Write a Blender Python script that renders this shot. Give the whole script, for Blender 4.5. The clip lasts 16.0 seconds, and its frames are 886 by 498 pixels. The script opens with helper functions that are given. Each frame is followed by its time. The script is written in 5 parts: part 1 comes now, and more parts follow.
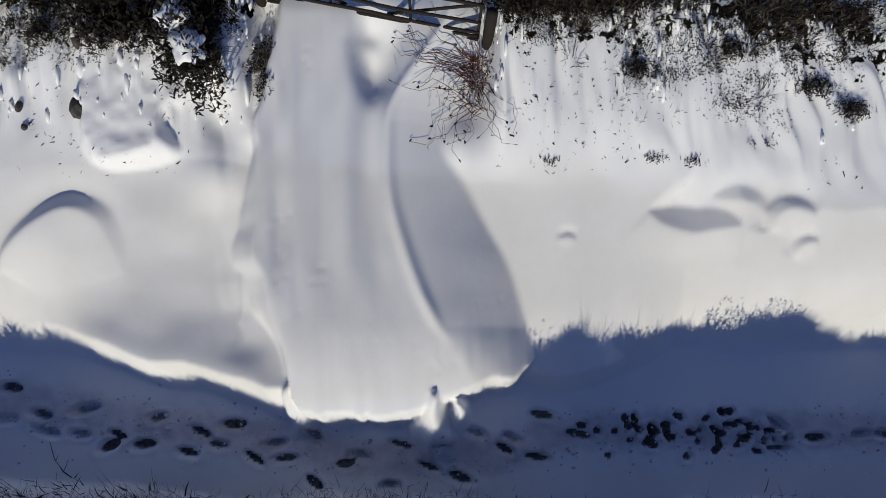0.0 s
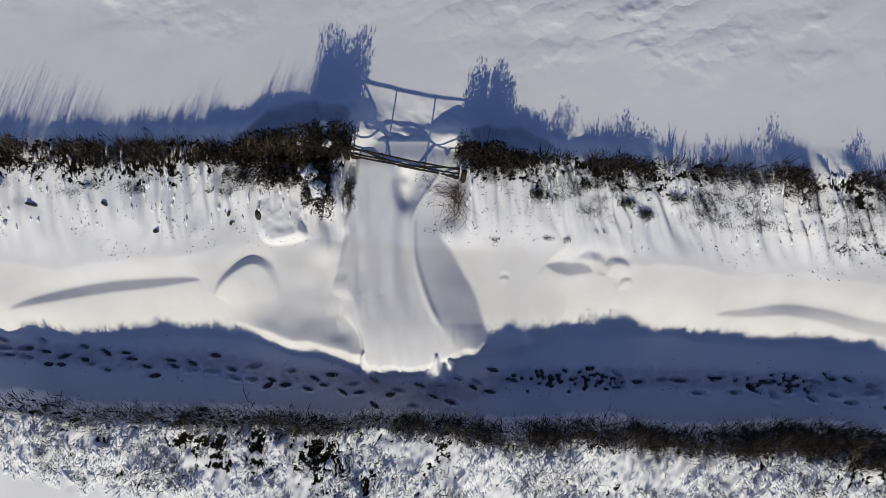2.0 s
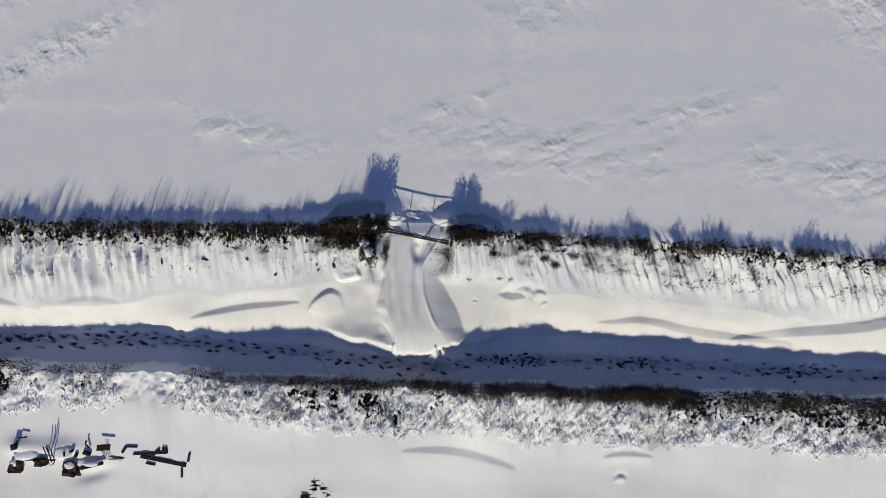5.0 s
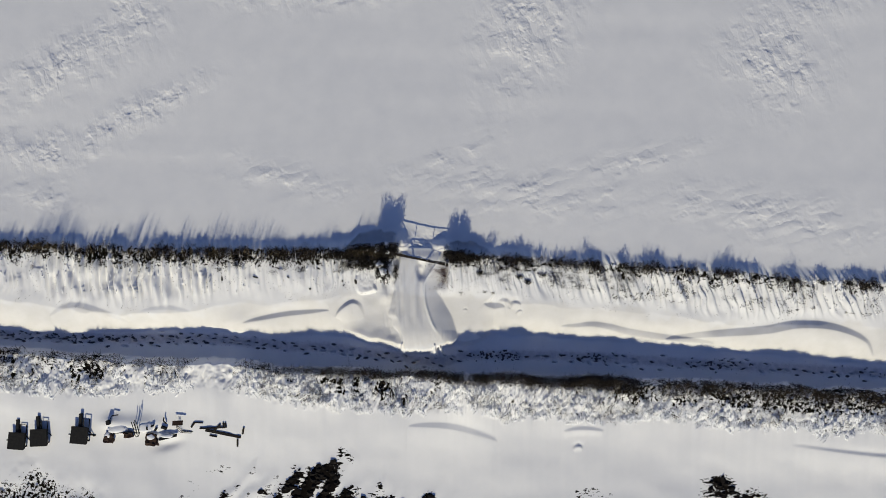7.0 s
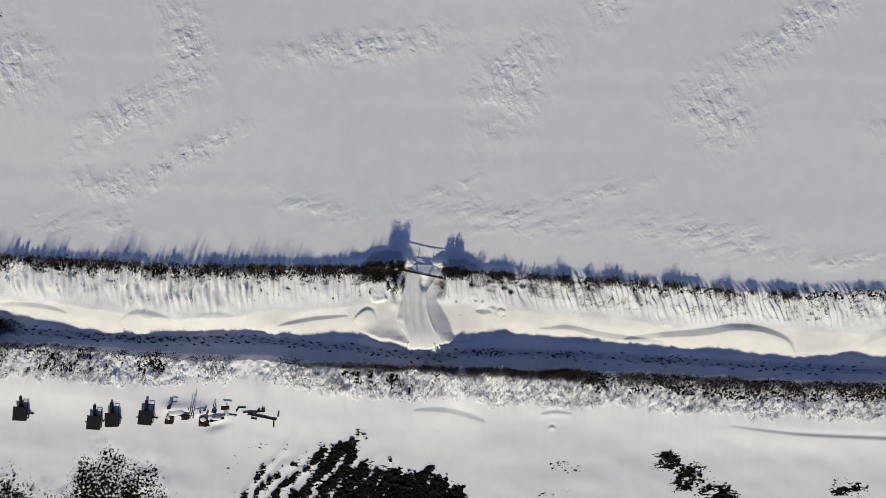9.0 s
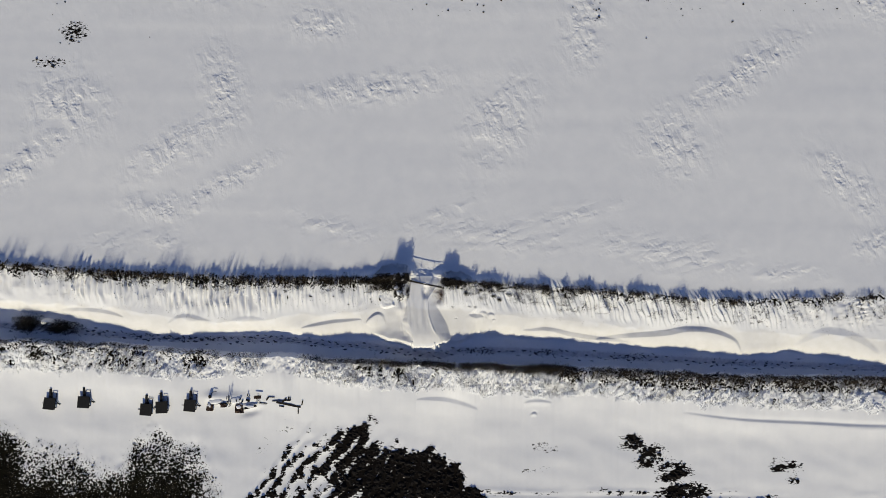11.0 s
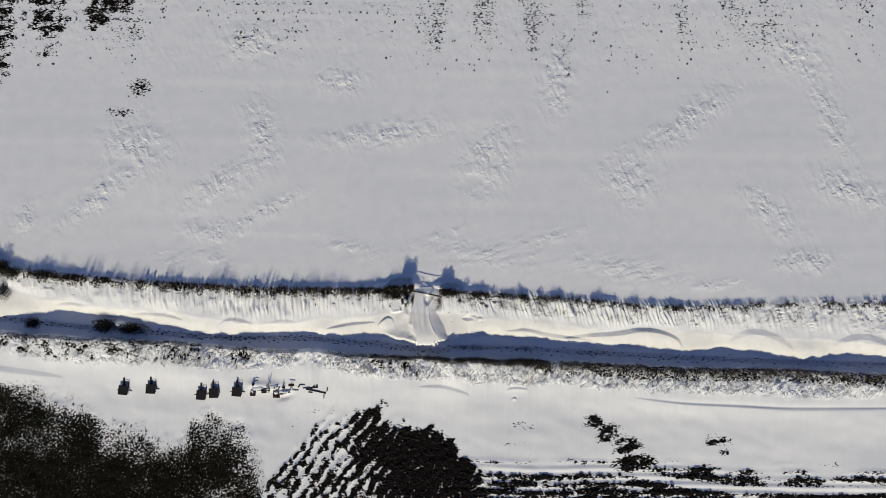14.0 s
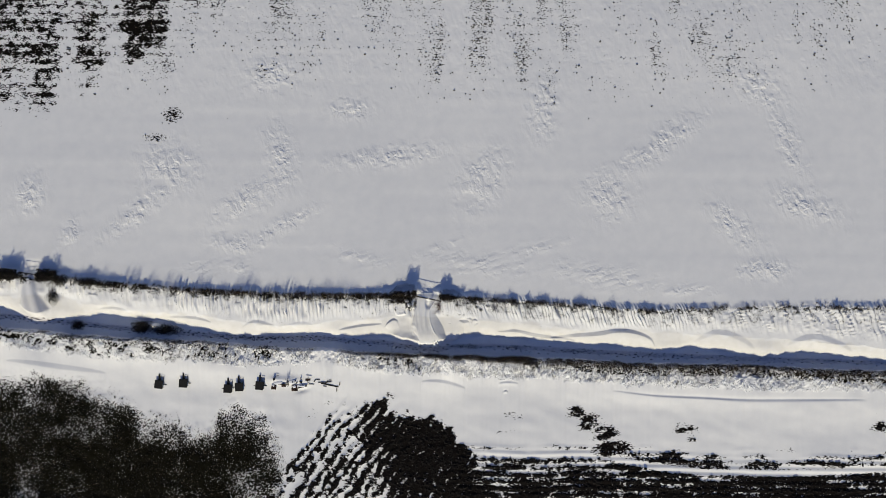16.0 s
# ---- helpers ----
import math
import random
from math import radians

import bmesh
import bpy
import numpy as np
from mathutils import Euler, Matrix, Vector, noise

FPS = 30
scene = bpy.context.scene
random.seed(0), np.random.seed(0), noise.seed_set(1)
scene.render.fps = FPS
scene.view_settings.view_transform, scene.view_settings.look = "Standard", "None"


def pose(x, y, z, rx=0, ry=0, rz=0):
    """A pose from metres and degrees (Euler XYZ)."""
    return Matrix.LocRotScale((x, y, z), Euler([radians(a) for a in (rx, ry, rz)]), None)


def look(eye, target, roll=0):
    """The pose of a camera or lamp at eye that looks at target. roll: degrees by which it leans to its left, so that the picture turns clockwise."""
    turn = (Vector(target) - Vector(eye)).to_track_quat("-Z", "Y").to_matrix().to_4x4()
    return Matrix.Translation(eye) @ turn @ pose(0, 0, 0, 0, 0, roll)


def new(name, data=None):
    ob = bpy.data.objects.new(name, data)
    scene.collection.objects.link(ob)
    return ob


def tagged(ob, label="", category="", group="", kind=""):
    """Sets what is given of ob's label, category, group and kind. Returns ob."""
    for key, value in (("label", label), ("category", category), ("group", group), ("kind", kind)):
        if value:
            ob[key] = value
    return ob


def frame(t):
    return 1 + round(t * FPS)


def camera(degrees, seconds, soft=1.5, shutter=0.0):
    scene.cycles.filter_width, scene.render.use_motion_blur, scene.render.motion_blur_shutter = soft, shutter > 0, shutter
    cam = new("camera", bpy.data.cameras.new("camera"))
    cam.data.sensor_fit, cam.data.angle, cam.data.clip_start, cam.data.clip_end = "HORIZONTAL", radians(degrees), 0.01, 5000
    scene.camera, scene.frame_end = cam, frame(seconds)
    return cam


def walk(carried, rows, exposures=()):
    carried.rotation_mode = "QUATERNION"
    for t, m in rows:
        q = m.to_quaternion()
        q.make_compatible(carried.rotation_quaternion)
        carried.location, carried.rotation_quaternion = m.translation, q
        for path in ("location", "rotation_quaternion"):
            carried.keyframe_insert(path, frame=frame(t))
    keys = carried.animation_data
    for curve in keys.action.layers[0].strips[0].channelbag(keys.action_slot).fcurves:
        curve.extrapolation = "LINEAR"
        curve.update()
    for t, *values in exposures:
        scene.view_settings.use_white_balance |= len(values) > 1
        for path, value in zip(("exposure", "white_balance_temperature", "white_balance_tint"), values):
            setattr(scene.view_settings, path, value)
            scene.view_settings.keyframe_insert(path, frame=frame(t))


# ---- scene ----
cam = camera(70.0, 16.0, soft=0.6)
# seconds, x, y, height, tilt off straight down, sideways lean, heading
PATH = [
    (0.0, 0.011, 0.189, 11.197, 7.890, -0.900, -0.038),
    (0.5, -0.007, 0.080, 13.537, 7.836, -0.861, -0.112),
    (1.0, -0.018, 0.010, 16.032, 7.810, -0.807, -0.118),
    (1.5, -0.021, -0.019, 18.449, 7.810, -0.759, -0.082),
    (2.0, -0.019, -0.029, 21.110, 7.814, -0.739, -0.045),
    (2.5, -0.013, -0.038, 23.540, 7.808, -0.735, -0.023),
    (3.0, -0.005, -0.057, 26.064, 7.792, -0.717, -0.013),
    (3.5, -0.000, -0.077, 28.498, 7.776, -0.699, -0.002),
    (4.0, -0.003, -0.074, 31.057, 7.773, -0.716, 0.018),
    (6.5, -0.011, -0.043, 43.431, 7.777, -0.767, 0.035),
    (7.0, -0.018, -0.010, 45.976, 7.768, -0.806, 0.031),
    (7.5, -0.014, 0.007, 48.424, 7.746, -0.810, 0.010),
    (8.0, 0.006, 0.014, 50.928, 7.737, -0.788, -0.009),
    (8.5, 0.026, 0.020, 53.358, 7.761, -0.760, -0.011),
    (9.0, 0.026, 0.028, 55.964, 7.814, -0.748, 0.009),
    (11.5, 0.013, 0.032, 68.317, 7.868, -0.755, 0.036),
    (12.0, 0.001, 0.023, 70.901, 7.888, -0.766, 0.051),
    (12.5, -0.003, 0.007, 73.379, 7.874, -0.771, 0.058),
    (13.0, -0.002, -0.003, 75.982, 7.854, -0.775, 0.064),
    (13.5, 0.005, -0.004, 78.491, 7.844, -0.783, 0.062),
    (14.0, 0.016, -0.003, 81.074, 7.839, -0.795, 0.054),
    (14.5, 0.022, -0.001, 83.578, 7.835, -0.805, 0.044),
    (15.0, 0.017, 0.002, 86.092, 7.834, -0.806, 0.030),
    (15.5, 0.005, 0.007, 88.644, 7.837, -0.798, 0.014),
    (16.0, -0.006, 0.010, 91.264, 7.844, -0.784, -0.001),
]
walk(cam, [(t, pose(x, y, z, a, b, c)) for t, x, y, z, a, b, c in PATH], [(0.0, -0.17, 6260, 15), (2.0, -0.13, 6340, 15), (4.0, -0.09, 6500, 13), (7.0, -0.05, 6700, 12), (16.0, 0.0, 6800, 12)])

# ---- daylight ----
SUN_UP, SUN_EAST = 25.0, 8.0          # degrees of height; the shadows fall this far east of north
sky = bpy.data.worlds.new("sky")
scene.world = sky
sky.use_nodes = True
sky_tex = sky.node_tree.nodes.new("ShaderNodeTexSky")
sky_tex.sky_type, sky_tex.sun_disc = "NISHITA", False
sky_tex.sun_elevation, sky_tex.sun_rotation = radians(SUN_UP), radians(180 + SUN_EAST)
sky_tex.air_density, sky_tex.dust_density, sky_tex.ozone_density = 1.0, 0.2, 4.0
sky_bg = sky.node_tree.nodes["Background"]
sky_bg.inputs[1].default_value = 0.066
deep_blue = sky.node_tree.nodes.new("ShaderNodeMix")
deep_blue.data_type, deep_blue.blend_type = "RGBA", "MULTIPLY"
deep_blue.inputs[0].default_value = 1.0
deep_blue.inputs[7].default_value = (1.02, 0.957, 1.18, 1)
sky.node_tree.links.new(sky_tex.outputs[0], deep_blue.inputs[6])
sky.node_tree.links.new(deep_blue.outputs[2], sky_bg.inputs[0])
sun = new("sun", bpy.data.lights.new("sun", "SUN"))
sun.data.energy, sun.data.angle, sun.data.color = 3.3, radians(0.53), (1.0, 0.958, 0.745)
sun.matrix_world = look((0, 0, 0), (math.sin(radians(SUN_EAST)) * math.cos(radians(SUN_UP)), math.cos(radians(SUN_EAST)) * math.cos(radians(SUN_UP)), -math.sin(radians(SUN_UP))))

# ---- noise on arrays ----
rng = np.random.default_rng(7)
HASH = rng.random(65536)


def vnoise(x, y, seed=0):
    """Smooth value noise, -1 to 1."""
    x, y = np.asarray(x, float), np.asarray(y, float)
    xi, yi = np.floor(x), np.floor(y)
    fx, fy = x - xi, y - yi
    fx, fy = fx * fx * fx * (fx * (fx * 6 - 15) + 10), fy * fy * fy * (fy * (fy * 6 - 15) + 10)
    xi, yi = xi.astype(np.int64), yi.astype(np.int64)

    def h(a, b):
        return HASH[(a * 7919 + b * 104729 + (a * b) * 31 + seed * 6151) & 65535]
    a = h(xi, yi) * (1 - fx) + h(xi + 1, yi) * fx
    b = h(xi, yi + 1) * (1 - fx) + h(xi + 1, yi + 1) * fx
    return (a * (1 - fy) + b * fy) * 2 - 1


def fbm(x, y, octaves=4, seed=0, gain=0.5):
    total, amp, norm = 0.0, 1.0, 0.0
    for k in range(octaves):
        total = total + amp * vnoise(x * 2 ** k + 17.3 * k, y * 2 ** k - 9.1 * k, seed + k)
        norm += amp
        amp *= gain
    return total / norm


def sstep(a, b, v):
    t = np.clip((v - a) / (b - a), 0, 1)
    return t * t * (3 - 2 * t)


def smax(a, b, k):
    h = np.clip(0.5 + 0.5 * (a - b) / k, 0, 1)
    return b * (1 - h) + a * h + k * h * (1 - h)


def along(x, pts):
    xs, ys = zip(*pts)
    return np.interp(x, xs, ys)


# ---- the plan: lines across the lane, as x, y ----
CREST = [(-80, 9.8), (-61, 8.7), (-53, 8.1), (-45, 7.25), (-33, 6.3), (-21, 5.75), (-11, 5.6), (-5, 5.75), (1.2, 5.5), (9, 5.0), (15, 4.65), (21, 4.15), (26, 3.7), (32, 3.55), (38, 3.8), (45, 4.0), (80, 4.0)]
FOOT = [(-80, 7.2), (-61, 5.9), (-52, 5.1), (-41, 3.5), (-30, 2.4), (-24, 1.65), (-17.5, 1.55), (-11.5, 2.25), (-6, 2.7), (2.5, 2.8), (7.7, 2.3), (15, 1.3), (20.6, 0.8), (30, 0.7), (43, -0.2), (64, -1.6), (80, -2.2)]
SOUTH_IN = [(-80, 2.6), (-61, 1.3), (-49, 0.15), (-33, -0.6), (-22, -1.4), (-14.7, -2.0), (-6.7, -2.2), (0, -2.5), (10, -2.75), (21, -3.3), (32, -3.7), (43, -4.0), (64, -4.8), (80, -5.3)]
SOUTH_OUT = [(-80, 0.2), (-61, -1.1), (-49, -2.7), (-33, -3.5), (-22, -3.9), (-16.7, -3.4), (-10.4, -4.3), (-2.6, -5.05), (5, -5.45), (13, -5.8), (26, -6.5), (42, -7.2), (64, -7.4), (80, -7.6)]
TOE = [(-80, 6.0), (-61, 3.9), (-56.5, 1.7), (-47, 3.0), (-37.5, 2.0), (-30.5, 0.3), (-26.5, -0.1), (-20, 0.3), (-16.5, 0.35), (-11.5, -0.25), (-8, 0.0), (-6.5, -0.05), (-4.8, -0.5), (-2.6, -1.15), (1.1, -0.8), (1.7, -0.68), (2.8, -0.7), (3.6, -0.4), (4.2, 0.0), (7.7, -0.15), (13.4, -0.6), (19.5, -1.1), (23.5, -1.35), (32.3, -2.2), (36.4, -1.6), (47, -3.2), (52.5, -2.4), (64.5, -3.6), (80, -4)]
VERGE_TOP = [(-80, 1.3), (-61.6, 1.75), (-56.6, 1.0), (-47, 1.9), (-37.5, 1.6), (-30.7, 1.1), (-28, 1.1), (-20, 1.42), (-16.8, 1.58), (-14, 1.62), (-11.5, 1.52), (-8, 1.68), (-5.2, 1.52), (-2.5, 1.45), (0, 1.5), (0.9, 1.62), (1.3, 1.85), (1.8, 2.0), (2.8, 2.06), (3.5, 1.95), (4.2, 1.62), (4.6, 1.62), (5.4, 1.95), (6.0, 1.85), (6.8, 1.62), (7.7, 1.66), (13.4, 1.62), (19.5, 1.5), (23.5, 1.5), (32, 1.25), (36.4, 1.55), (47, 1.05), (52.6, 1.5), (64.5, 1.2), (80, 1.3)]
BANK_TOP = [(-80, 1.97), (-8, 1.98), (-5, 2.1), (1, 2.14), (5, 1.98), (12, 1.98), (22, 1.94), (80, 1.93)]
TRACK = [(-80, 4.5), (-61, 2.8), (-45.6, 1.2), (-30, -0.1), (-23.7, -0.3), (-15.6, -0.35), (-10.4, -0.85), (-7, -0.95), (-5, -1.35), (-3, -1.55), (-0.8, -1.95), (1, -1.85), (2.5, -1.5), (5.3, -1.5), (8.9, -1.5), (13.4, -1.75), (21.6, -2.25), (32.5, -2.75), (43, -3.2), (65, -3.85), (80, -4.3)]
SCRUB = [(-80, -4.0), (-60, -5.2), (-53, -4.9), (-48.5, -6.6), (-43, -8.8), (-40.5, -9.8), (-34, -12.2), (-31, -12.4), (-30.2, -9.0), (-28, -9.3), (-22.6, -11.3), (-21, -15.0), (-20.5, -40)]
PLOUGH = [(-24, -22.5), (-14, -9.6), (-7, -9.2), (0, -10.9), (3.4, -13.8), (5, -16)]


def verge_in(x):
    """The ragged line where the verge meets the lane."""
    return along(x, SOUTH_IN) + 0.5 * blob(x, 0 * x, -14.8, 0, 2.8, 1) + 0.16 * vnoise(x * 0.55, 0 * x, 193) + 0.07 * vnoise(x * 2.3, 0 * x, 194)


def verge_out(x):
    """The ragged line where the verge runs out into the south field."""
    return along(x, SOUTH_OUT) + 0.3 * vnoise(x * 0.4, 0 * x, 195) + 0.2 * vnoise(x * 1.7, 0 * x, 196)


def eased(v, pts, reach):
    return sum(along(v + o * reach, pts) for o in (-1, -0.67, -0.33, 0, 0.33, 0.67, 1)) / 7


def dist_line(x, y, pts):
    """Distance to an open line, the side (north or left of travel +) and the share of its length."""
    best = np.full(np.shape(x), 1e9)
    side = np.zeros(np.shape(x))
    share = np.zeros(np.shape(x))
    lens = [math.dist(a, b) for a, b in zip(pts, pts[1:])]
    total, run = sum(lens), 0.0
    for (a, b), ln in zip(zip(pts, pts[1:]), lens):
        dx, dy = (b[0] - a[0]) / ln, (b[1] - a[1]) / ln
        u = np.clip((x - a[0]) * dx + (y - a[1]) * dy, 0, ln)
        px, py = x - a[0] - u * dx, y - a[1] - u * dy
        d = np.hypot(px, py)
        near = d < best
        best = np.where(near, d, best)
        side = np.where(near, np.sign(dx * py - dy * px), side)
        share = np.where(near, (run + u) / total, share)
        run += ln
    return best, side, share


def smooth_line(pts, k=6):
    """A rounder line through the same points."""
    p = [Vector(pts[0])] + [Vector(q) for q in pts] + [Vector(pts[-1])]
    out = []
    for a, b, c, d in zip(p, p[1:], p[2:], p[3:]):
        for i in range(k):
            t = i / k
            out.append(0.5 * (2 * b + (c - a) * t + (2 * a - 5 * b + 4 * c - d) * t * t + (3 * b - a - 3 * c + d) * t ** 3))
    return [q[:] for q in out] + [tuple(pts[-1])]


def drift_ridge(x, y, pts, h, w_near, w_far, pit=0.0):
    """A wind ridge: gentle on the right-hand side of the line, steep on its left, with a hollow behind."""
    pts = smooth_line(pts)
    xs, ys = [p[0] for p in pts], [p[1] for p in pts]
    pad = 3 * max(w_near, w_far)
    out = np.zeros(np.shape(x))
    sel = (x > min(xs) - pad) & (x < max(xs) + pad) & (y > min(ys) - pad) & (y < max(ys) + pad)
    if not sel.any():
        return out
    d, s, u = dist_line(x[sel], y[sel], pts)
    taper = np.clip(4 * u * (1 - u), 0, 1) ** 0.5
    wf = w_far * np.maximum(taper, 0.15)
    z = h * np.where(s > 0, np.maximum(0, 1 - d / wf), np.exp(-(d / w_near) ** 2))
    z = z - np.where(s > 0, pit * np.minimum(1, d / wf) * np.exp(-(np.maximum(0, d - wf) / w_far) ** 2), 0)
    out[sel] = z * taper
    return out


def blob(x, y, cx, cy, rx, ry, turn=0.0):
    c, s = math.cos(radians(turn)), math.sin(radians(turn))
    u, v = ((x - cx) * c + (y - cy) * s) / rx, (-(x - cx) * s + (y - cy) * c) / ry
    return np.exp(-(u * u + v * v))


RIDGES = [
    ([(-6.95, 1.25), (-6.7, 1.6), (-6.2, 2.0), (-5.76, 2.2), (-5.36, 2.05), (-5.13, 1.6), (-5.0, 1.2)], 0.17, 0.5, 0.26, 0.08),
    ([(-13.6, 0.8), (-10.5, 1.3), (-9.43, 1.42), (-8.47, 1.53), (-7.4, 1.7)], 0.1, 0.7, 0.36, 0.13),
    ([(3.5, 2.2), (3.75, 2.0), (4.23, 1.86), (4.55, 1.9), (5.0, 1.95)], 0.06, 0.4, 0.42, 0.17),
    ([(4.55, 2.42), (5.09, 2.3), (5.4, 2.15)], 0.03, 0.3, 0.25, 0.07),
    ([(5.47, 1.85), (5.52, 2.1), (5.73, 2.2), (6.1, 2.1)], 0.06, 0.3, 0.22, 0.07),
    ([(5.85, 1.45), (5.95, 1.65), (6.2, 1.7)], 0.05, 0.15, 0.12, 0.03),
    ([(2.05, 1.75), (2.2, 1.8), (2.35, 1.76)], 0.02, 0.12, 0.08, 0.03),
    ([(9.0, 0.62), (10.0, 0.55), (11.2, 0.6), (12.4, 0.4), (14.0, 0.0), (17.0, -0.4), (20.0, -0.6)], 0.1, 0.7, 0.46, 0.16),
    ([(16.5, -0.3), (20.5, -0.1), (23.6, 0.1), (25.7, 0.48), (28.2, 0.35), (30.4, -0.4), (31.4, -1.5)], 0.2, 0.9, 0.6, 0.16),
    ([(-20.5, 1.6), (-18.6, 1.75), (-17, 1.5)], 0.03, 0.6, 0.3, 0.03),
    ([(-27, 1.3), (-25.2, 1.9), (-23.2, 1.4), (-21.5, 0.8)], 0.07, 0.9, 0.4, 0.06),
    ([(-47.5, 3.7), (-45.2, 3.75), (-43, 3.3)], 0.15, 0.6, 0.4, 0.12),
    ([(-38, 2.6), (-34, 2.4), (-31.5, 1.9)], 0.1, 0.9, 0.4, 0.12),
    ([(37, -0.9), (40, 0.2), (43, -0.5), (45.5, -1.9)], 0.13, 1.2, 0.8, 0.07),
    ([(50, -1.4), (53.5, -0.4), (57, -1.2), (59.5, -2.3)], 0.13, 1.2, 0.8, 0.07),
    ([(-1.8, -6.3), (1.0, -6.45), (3.0, -6.9), (4.4, -7.3)], 0.11, 1.3, 0.42, 0.03),
    ([(9.0, -6.62), (10.2, -6.5), (11.8, -6.6)], 0.07, 0.3, 0.25, 0.02),
    ([(9.7, -7.85), (10.0, -7.65), (10.35, -7.8)], 0.09, 0.2, 0.15, 0.05),
    ([(25, -7.6), (31, -8.4), (38.5, -8.8), (44, -9.1), (50, -9.1), (61, -8.95)], 0.11, 1.4, 0.28, 0.05),
    ([(-60, -3.4), (-52, -4.6), (-46, -5.2)], 0.12, 1.6, 0.7, 0.03),
]
TONGUE_L = [(-2, -2.1), (-0.7, -2.2), (0.2, -2.4), (1.0, -2.7), (1.8, -2.76), (3.1, -2.8), (4.2, -2.7), (5.3, -2.4), (6.5, -2.4)]
TONGUE_R = [(-2, 1.2), (-0.46, 0.95), (-0.25, 0.55), (0.32, 0.12), (1.16, -0.21), (1.84, -0.47), (2.72, -0.65), (4.1, -0.58), (4.8, 0.3), (6.5, 0.6)]
TIP = [(-4, 0.6), (-2.6, 0.1), (-2.35, -0.55), (-1.95, -0.95), (-1.37, -1.0), (-0.9, -1.0), (-0.2, -0.88), (0.46, -0.6), (1.2, -0.45), (2.5, 0.2)]


def verge_patch(x, y):
    return sstep(-0.22, 0.22, fbm(x * 0.24 + 0.3 * y, y * 0.55, 3, 140))


def verge_grain(x, y):
    return 0.1 * vnoise(x * 3.4 - 1.2 * y, y * 1.5, 43) + 0.08 * vnoise(x * 8.5 - 2.0 * y, y * 3.0, 44) + 0.035 * vnoise(x * 17 - 3 * y, y * 6, 45)


def swell(x, y):
    """The ground without footprints and fine grain."""
    yc, yf, ys, yo = along(x, CREST), along(x, FOOT), verge_in(x), verge_out(x)
    yf = yf + 0.25 * vnoise(x * 0.35, 0 * x, 5) + 0.14 * vnoise(x * 1.1, 0 * x, 197)
    yc = yc + 0.12 * vnoise(x * 0.8, 0 * x, 6)
    # lane, and the drift whose steep toe lies along its middle
    yt = along(x, TOE) + 0.1 * vnoise(x * 0.9, 0 * x, 7)
    d = np.maximum(y - yt, 0)
    u = np.clip(d / np.maximum(yf - yt, 0.5), 0, 1)
    rise = 0.5 * (1 - np.exp(-(d * d) / (0.22 + 0.45 * d)))
    z = 0.05 + rise + 0.8 * u ** 1.15 + 0.04 * vnoise(x * 0.4, y * 0.5, 9)
    z = z + 0.13 * vnoise(x * 0.3, y * 0.45, 11) * sstep(0.1, 0.6, u)
    # north bank and field
    top = along(x, BANK_TOP) + 0.08 * vnoise(x * 0.5, 0 * x, 3)
    s = np.clip((y - yf) / (yc - yf), 0, 1.0)
    foot_z = z
    bank = foot_z + (top - foot_z) * (0.8 * s + 0.2 * (1 - (1 - s) ** 2))
    slant = x + 0.3 * y * sstep(0, 6, x) + 0.12 * vnoise(x * 1.1, y * 1.1, 25)
    west = 1 - 0.3 * sstep(0, 2, x) * (1 - sstep(9, 13, x))
    saw = slant * 1.8 + 0.7 * vnoise(slant * 0.8, y * 0.25, 20)
    saw = saw - np.floor(saw)
    tooth = np.where(saw < 0.74, saw / 0.74, (1 - saw) / 0.26)
    tooth = tooth * (0.75 + 0.5 * vnoise(np.floor(slant * 1.8) * 0.73, y * 0.6, 19))
    rugged = 1 + 0.7 * sstep(4, 8, -x)
    flute = (0.26 + 0.14 * sstep(4, 7, -x)) * tooth + rugged * (0.1 * vnoise(slant * 3.1, y * 0.4, 21) + 0.05 * vnoise(slant * 7, y * 0.9, 22)) - 0.06
    bank = bank + west * flute * sstep(0.06, 0.45, s) * (0.45 + 0.55 * sstep(-0.5, 0.4, vnoise(x * 0.35, 0 * x, 24)))
    bank = bank + 0.06 * fbm(slant * 2.2, y * 0.7, 3, 26) * sstep(0.0, 0.3, s) + 0.05 * vnoise(slant * 6, y * 0.8, 27) * sstep(0.25, 0.7, s)
    knob = sstep(-0.1, 0.45, vnoise(slant * 2.6, y * 0.6 + 0.4 * vnoise(x * 1.5, y * 0.5, 28), 29)) * (0.4 + 0.6 * sstep(-0.3, 0.3, vnoise(x * 0.5, y * 0.4, 30)))
    bank = bank + (0.1 - 0.04 * (west < 0.8)) * knob * sstep(0.2, 0.55, s) * (1 - 0.7 * sstep(0.9, 1.0, s))
    field = 1.5 + 0.3 * sstep(2, 10, x) + 0.32 * sstep(3.5, 14, -x) + 0.004 * (y - 6) + 0.1 * vnoise(x * 0.06, y * 0.09, 31) + 0.012 * vnoise(x * 0.05 + 0.1 * y, y * 0.75, 33)
    z = np.where(y > yf, bank, z)
    back = sstep(0, 1, (y - yc) / 1.1)
    z = np.where(y > yc, bank * (1 - back) + field * back, z)
    # south bank and field
    v = ys - y
    crest_s = along(x, VERGE_TOP) - 0.14 + 0.1 * sstep(4.5, 6.5, -x) + 0.13 * sstep(0.5, 2, x) - 0.22 * blob(x, 0 * x, -14.8, 0, 2.8, 1) + 0.14 * vnoise(x * 0.9, 0 * x, 41)
    up = sstep(0, 0.45, v)
    z = np.where(v > 0, z * (1 - up) + crest_s * up, z)
    w = np.maximum(0, v - 0.45)
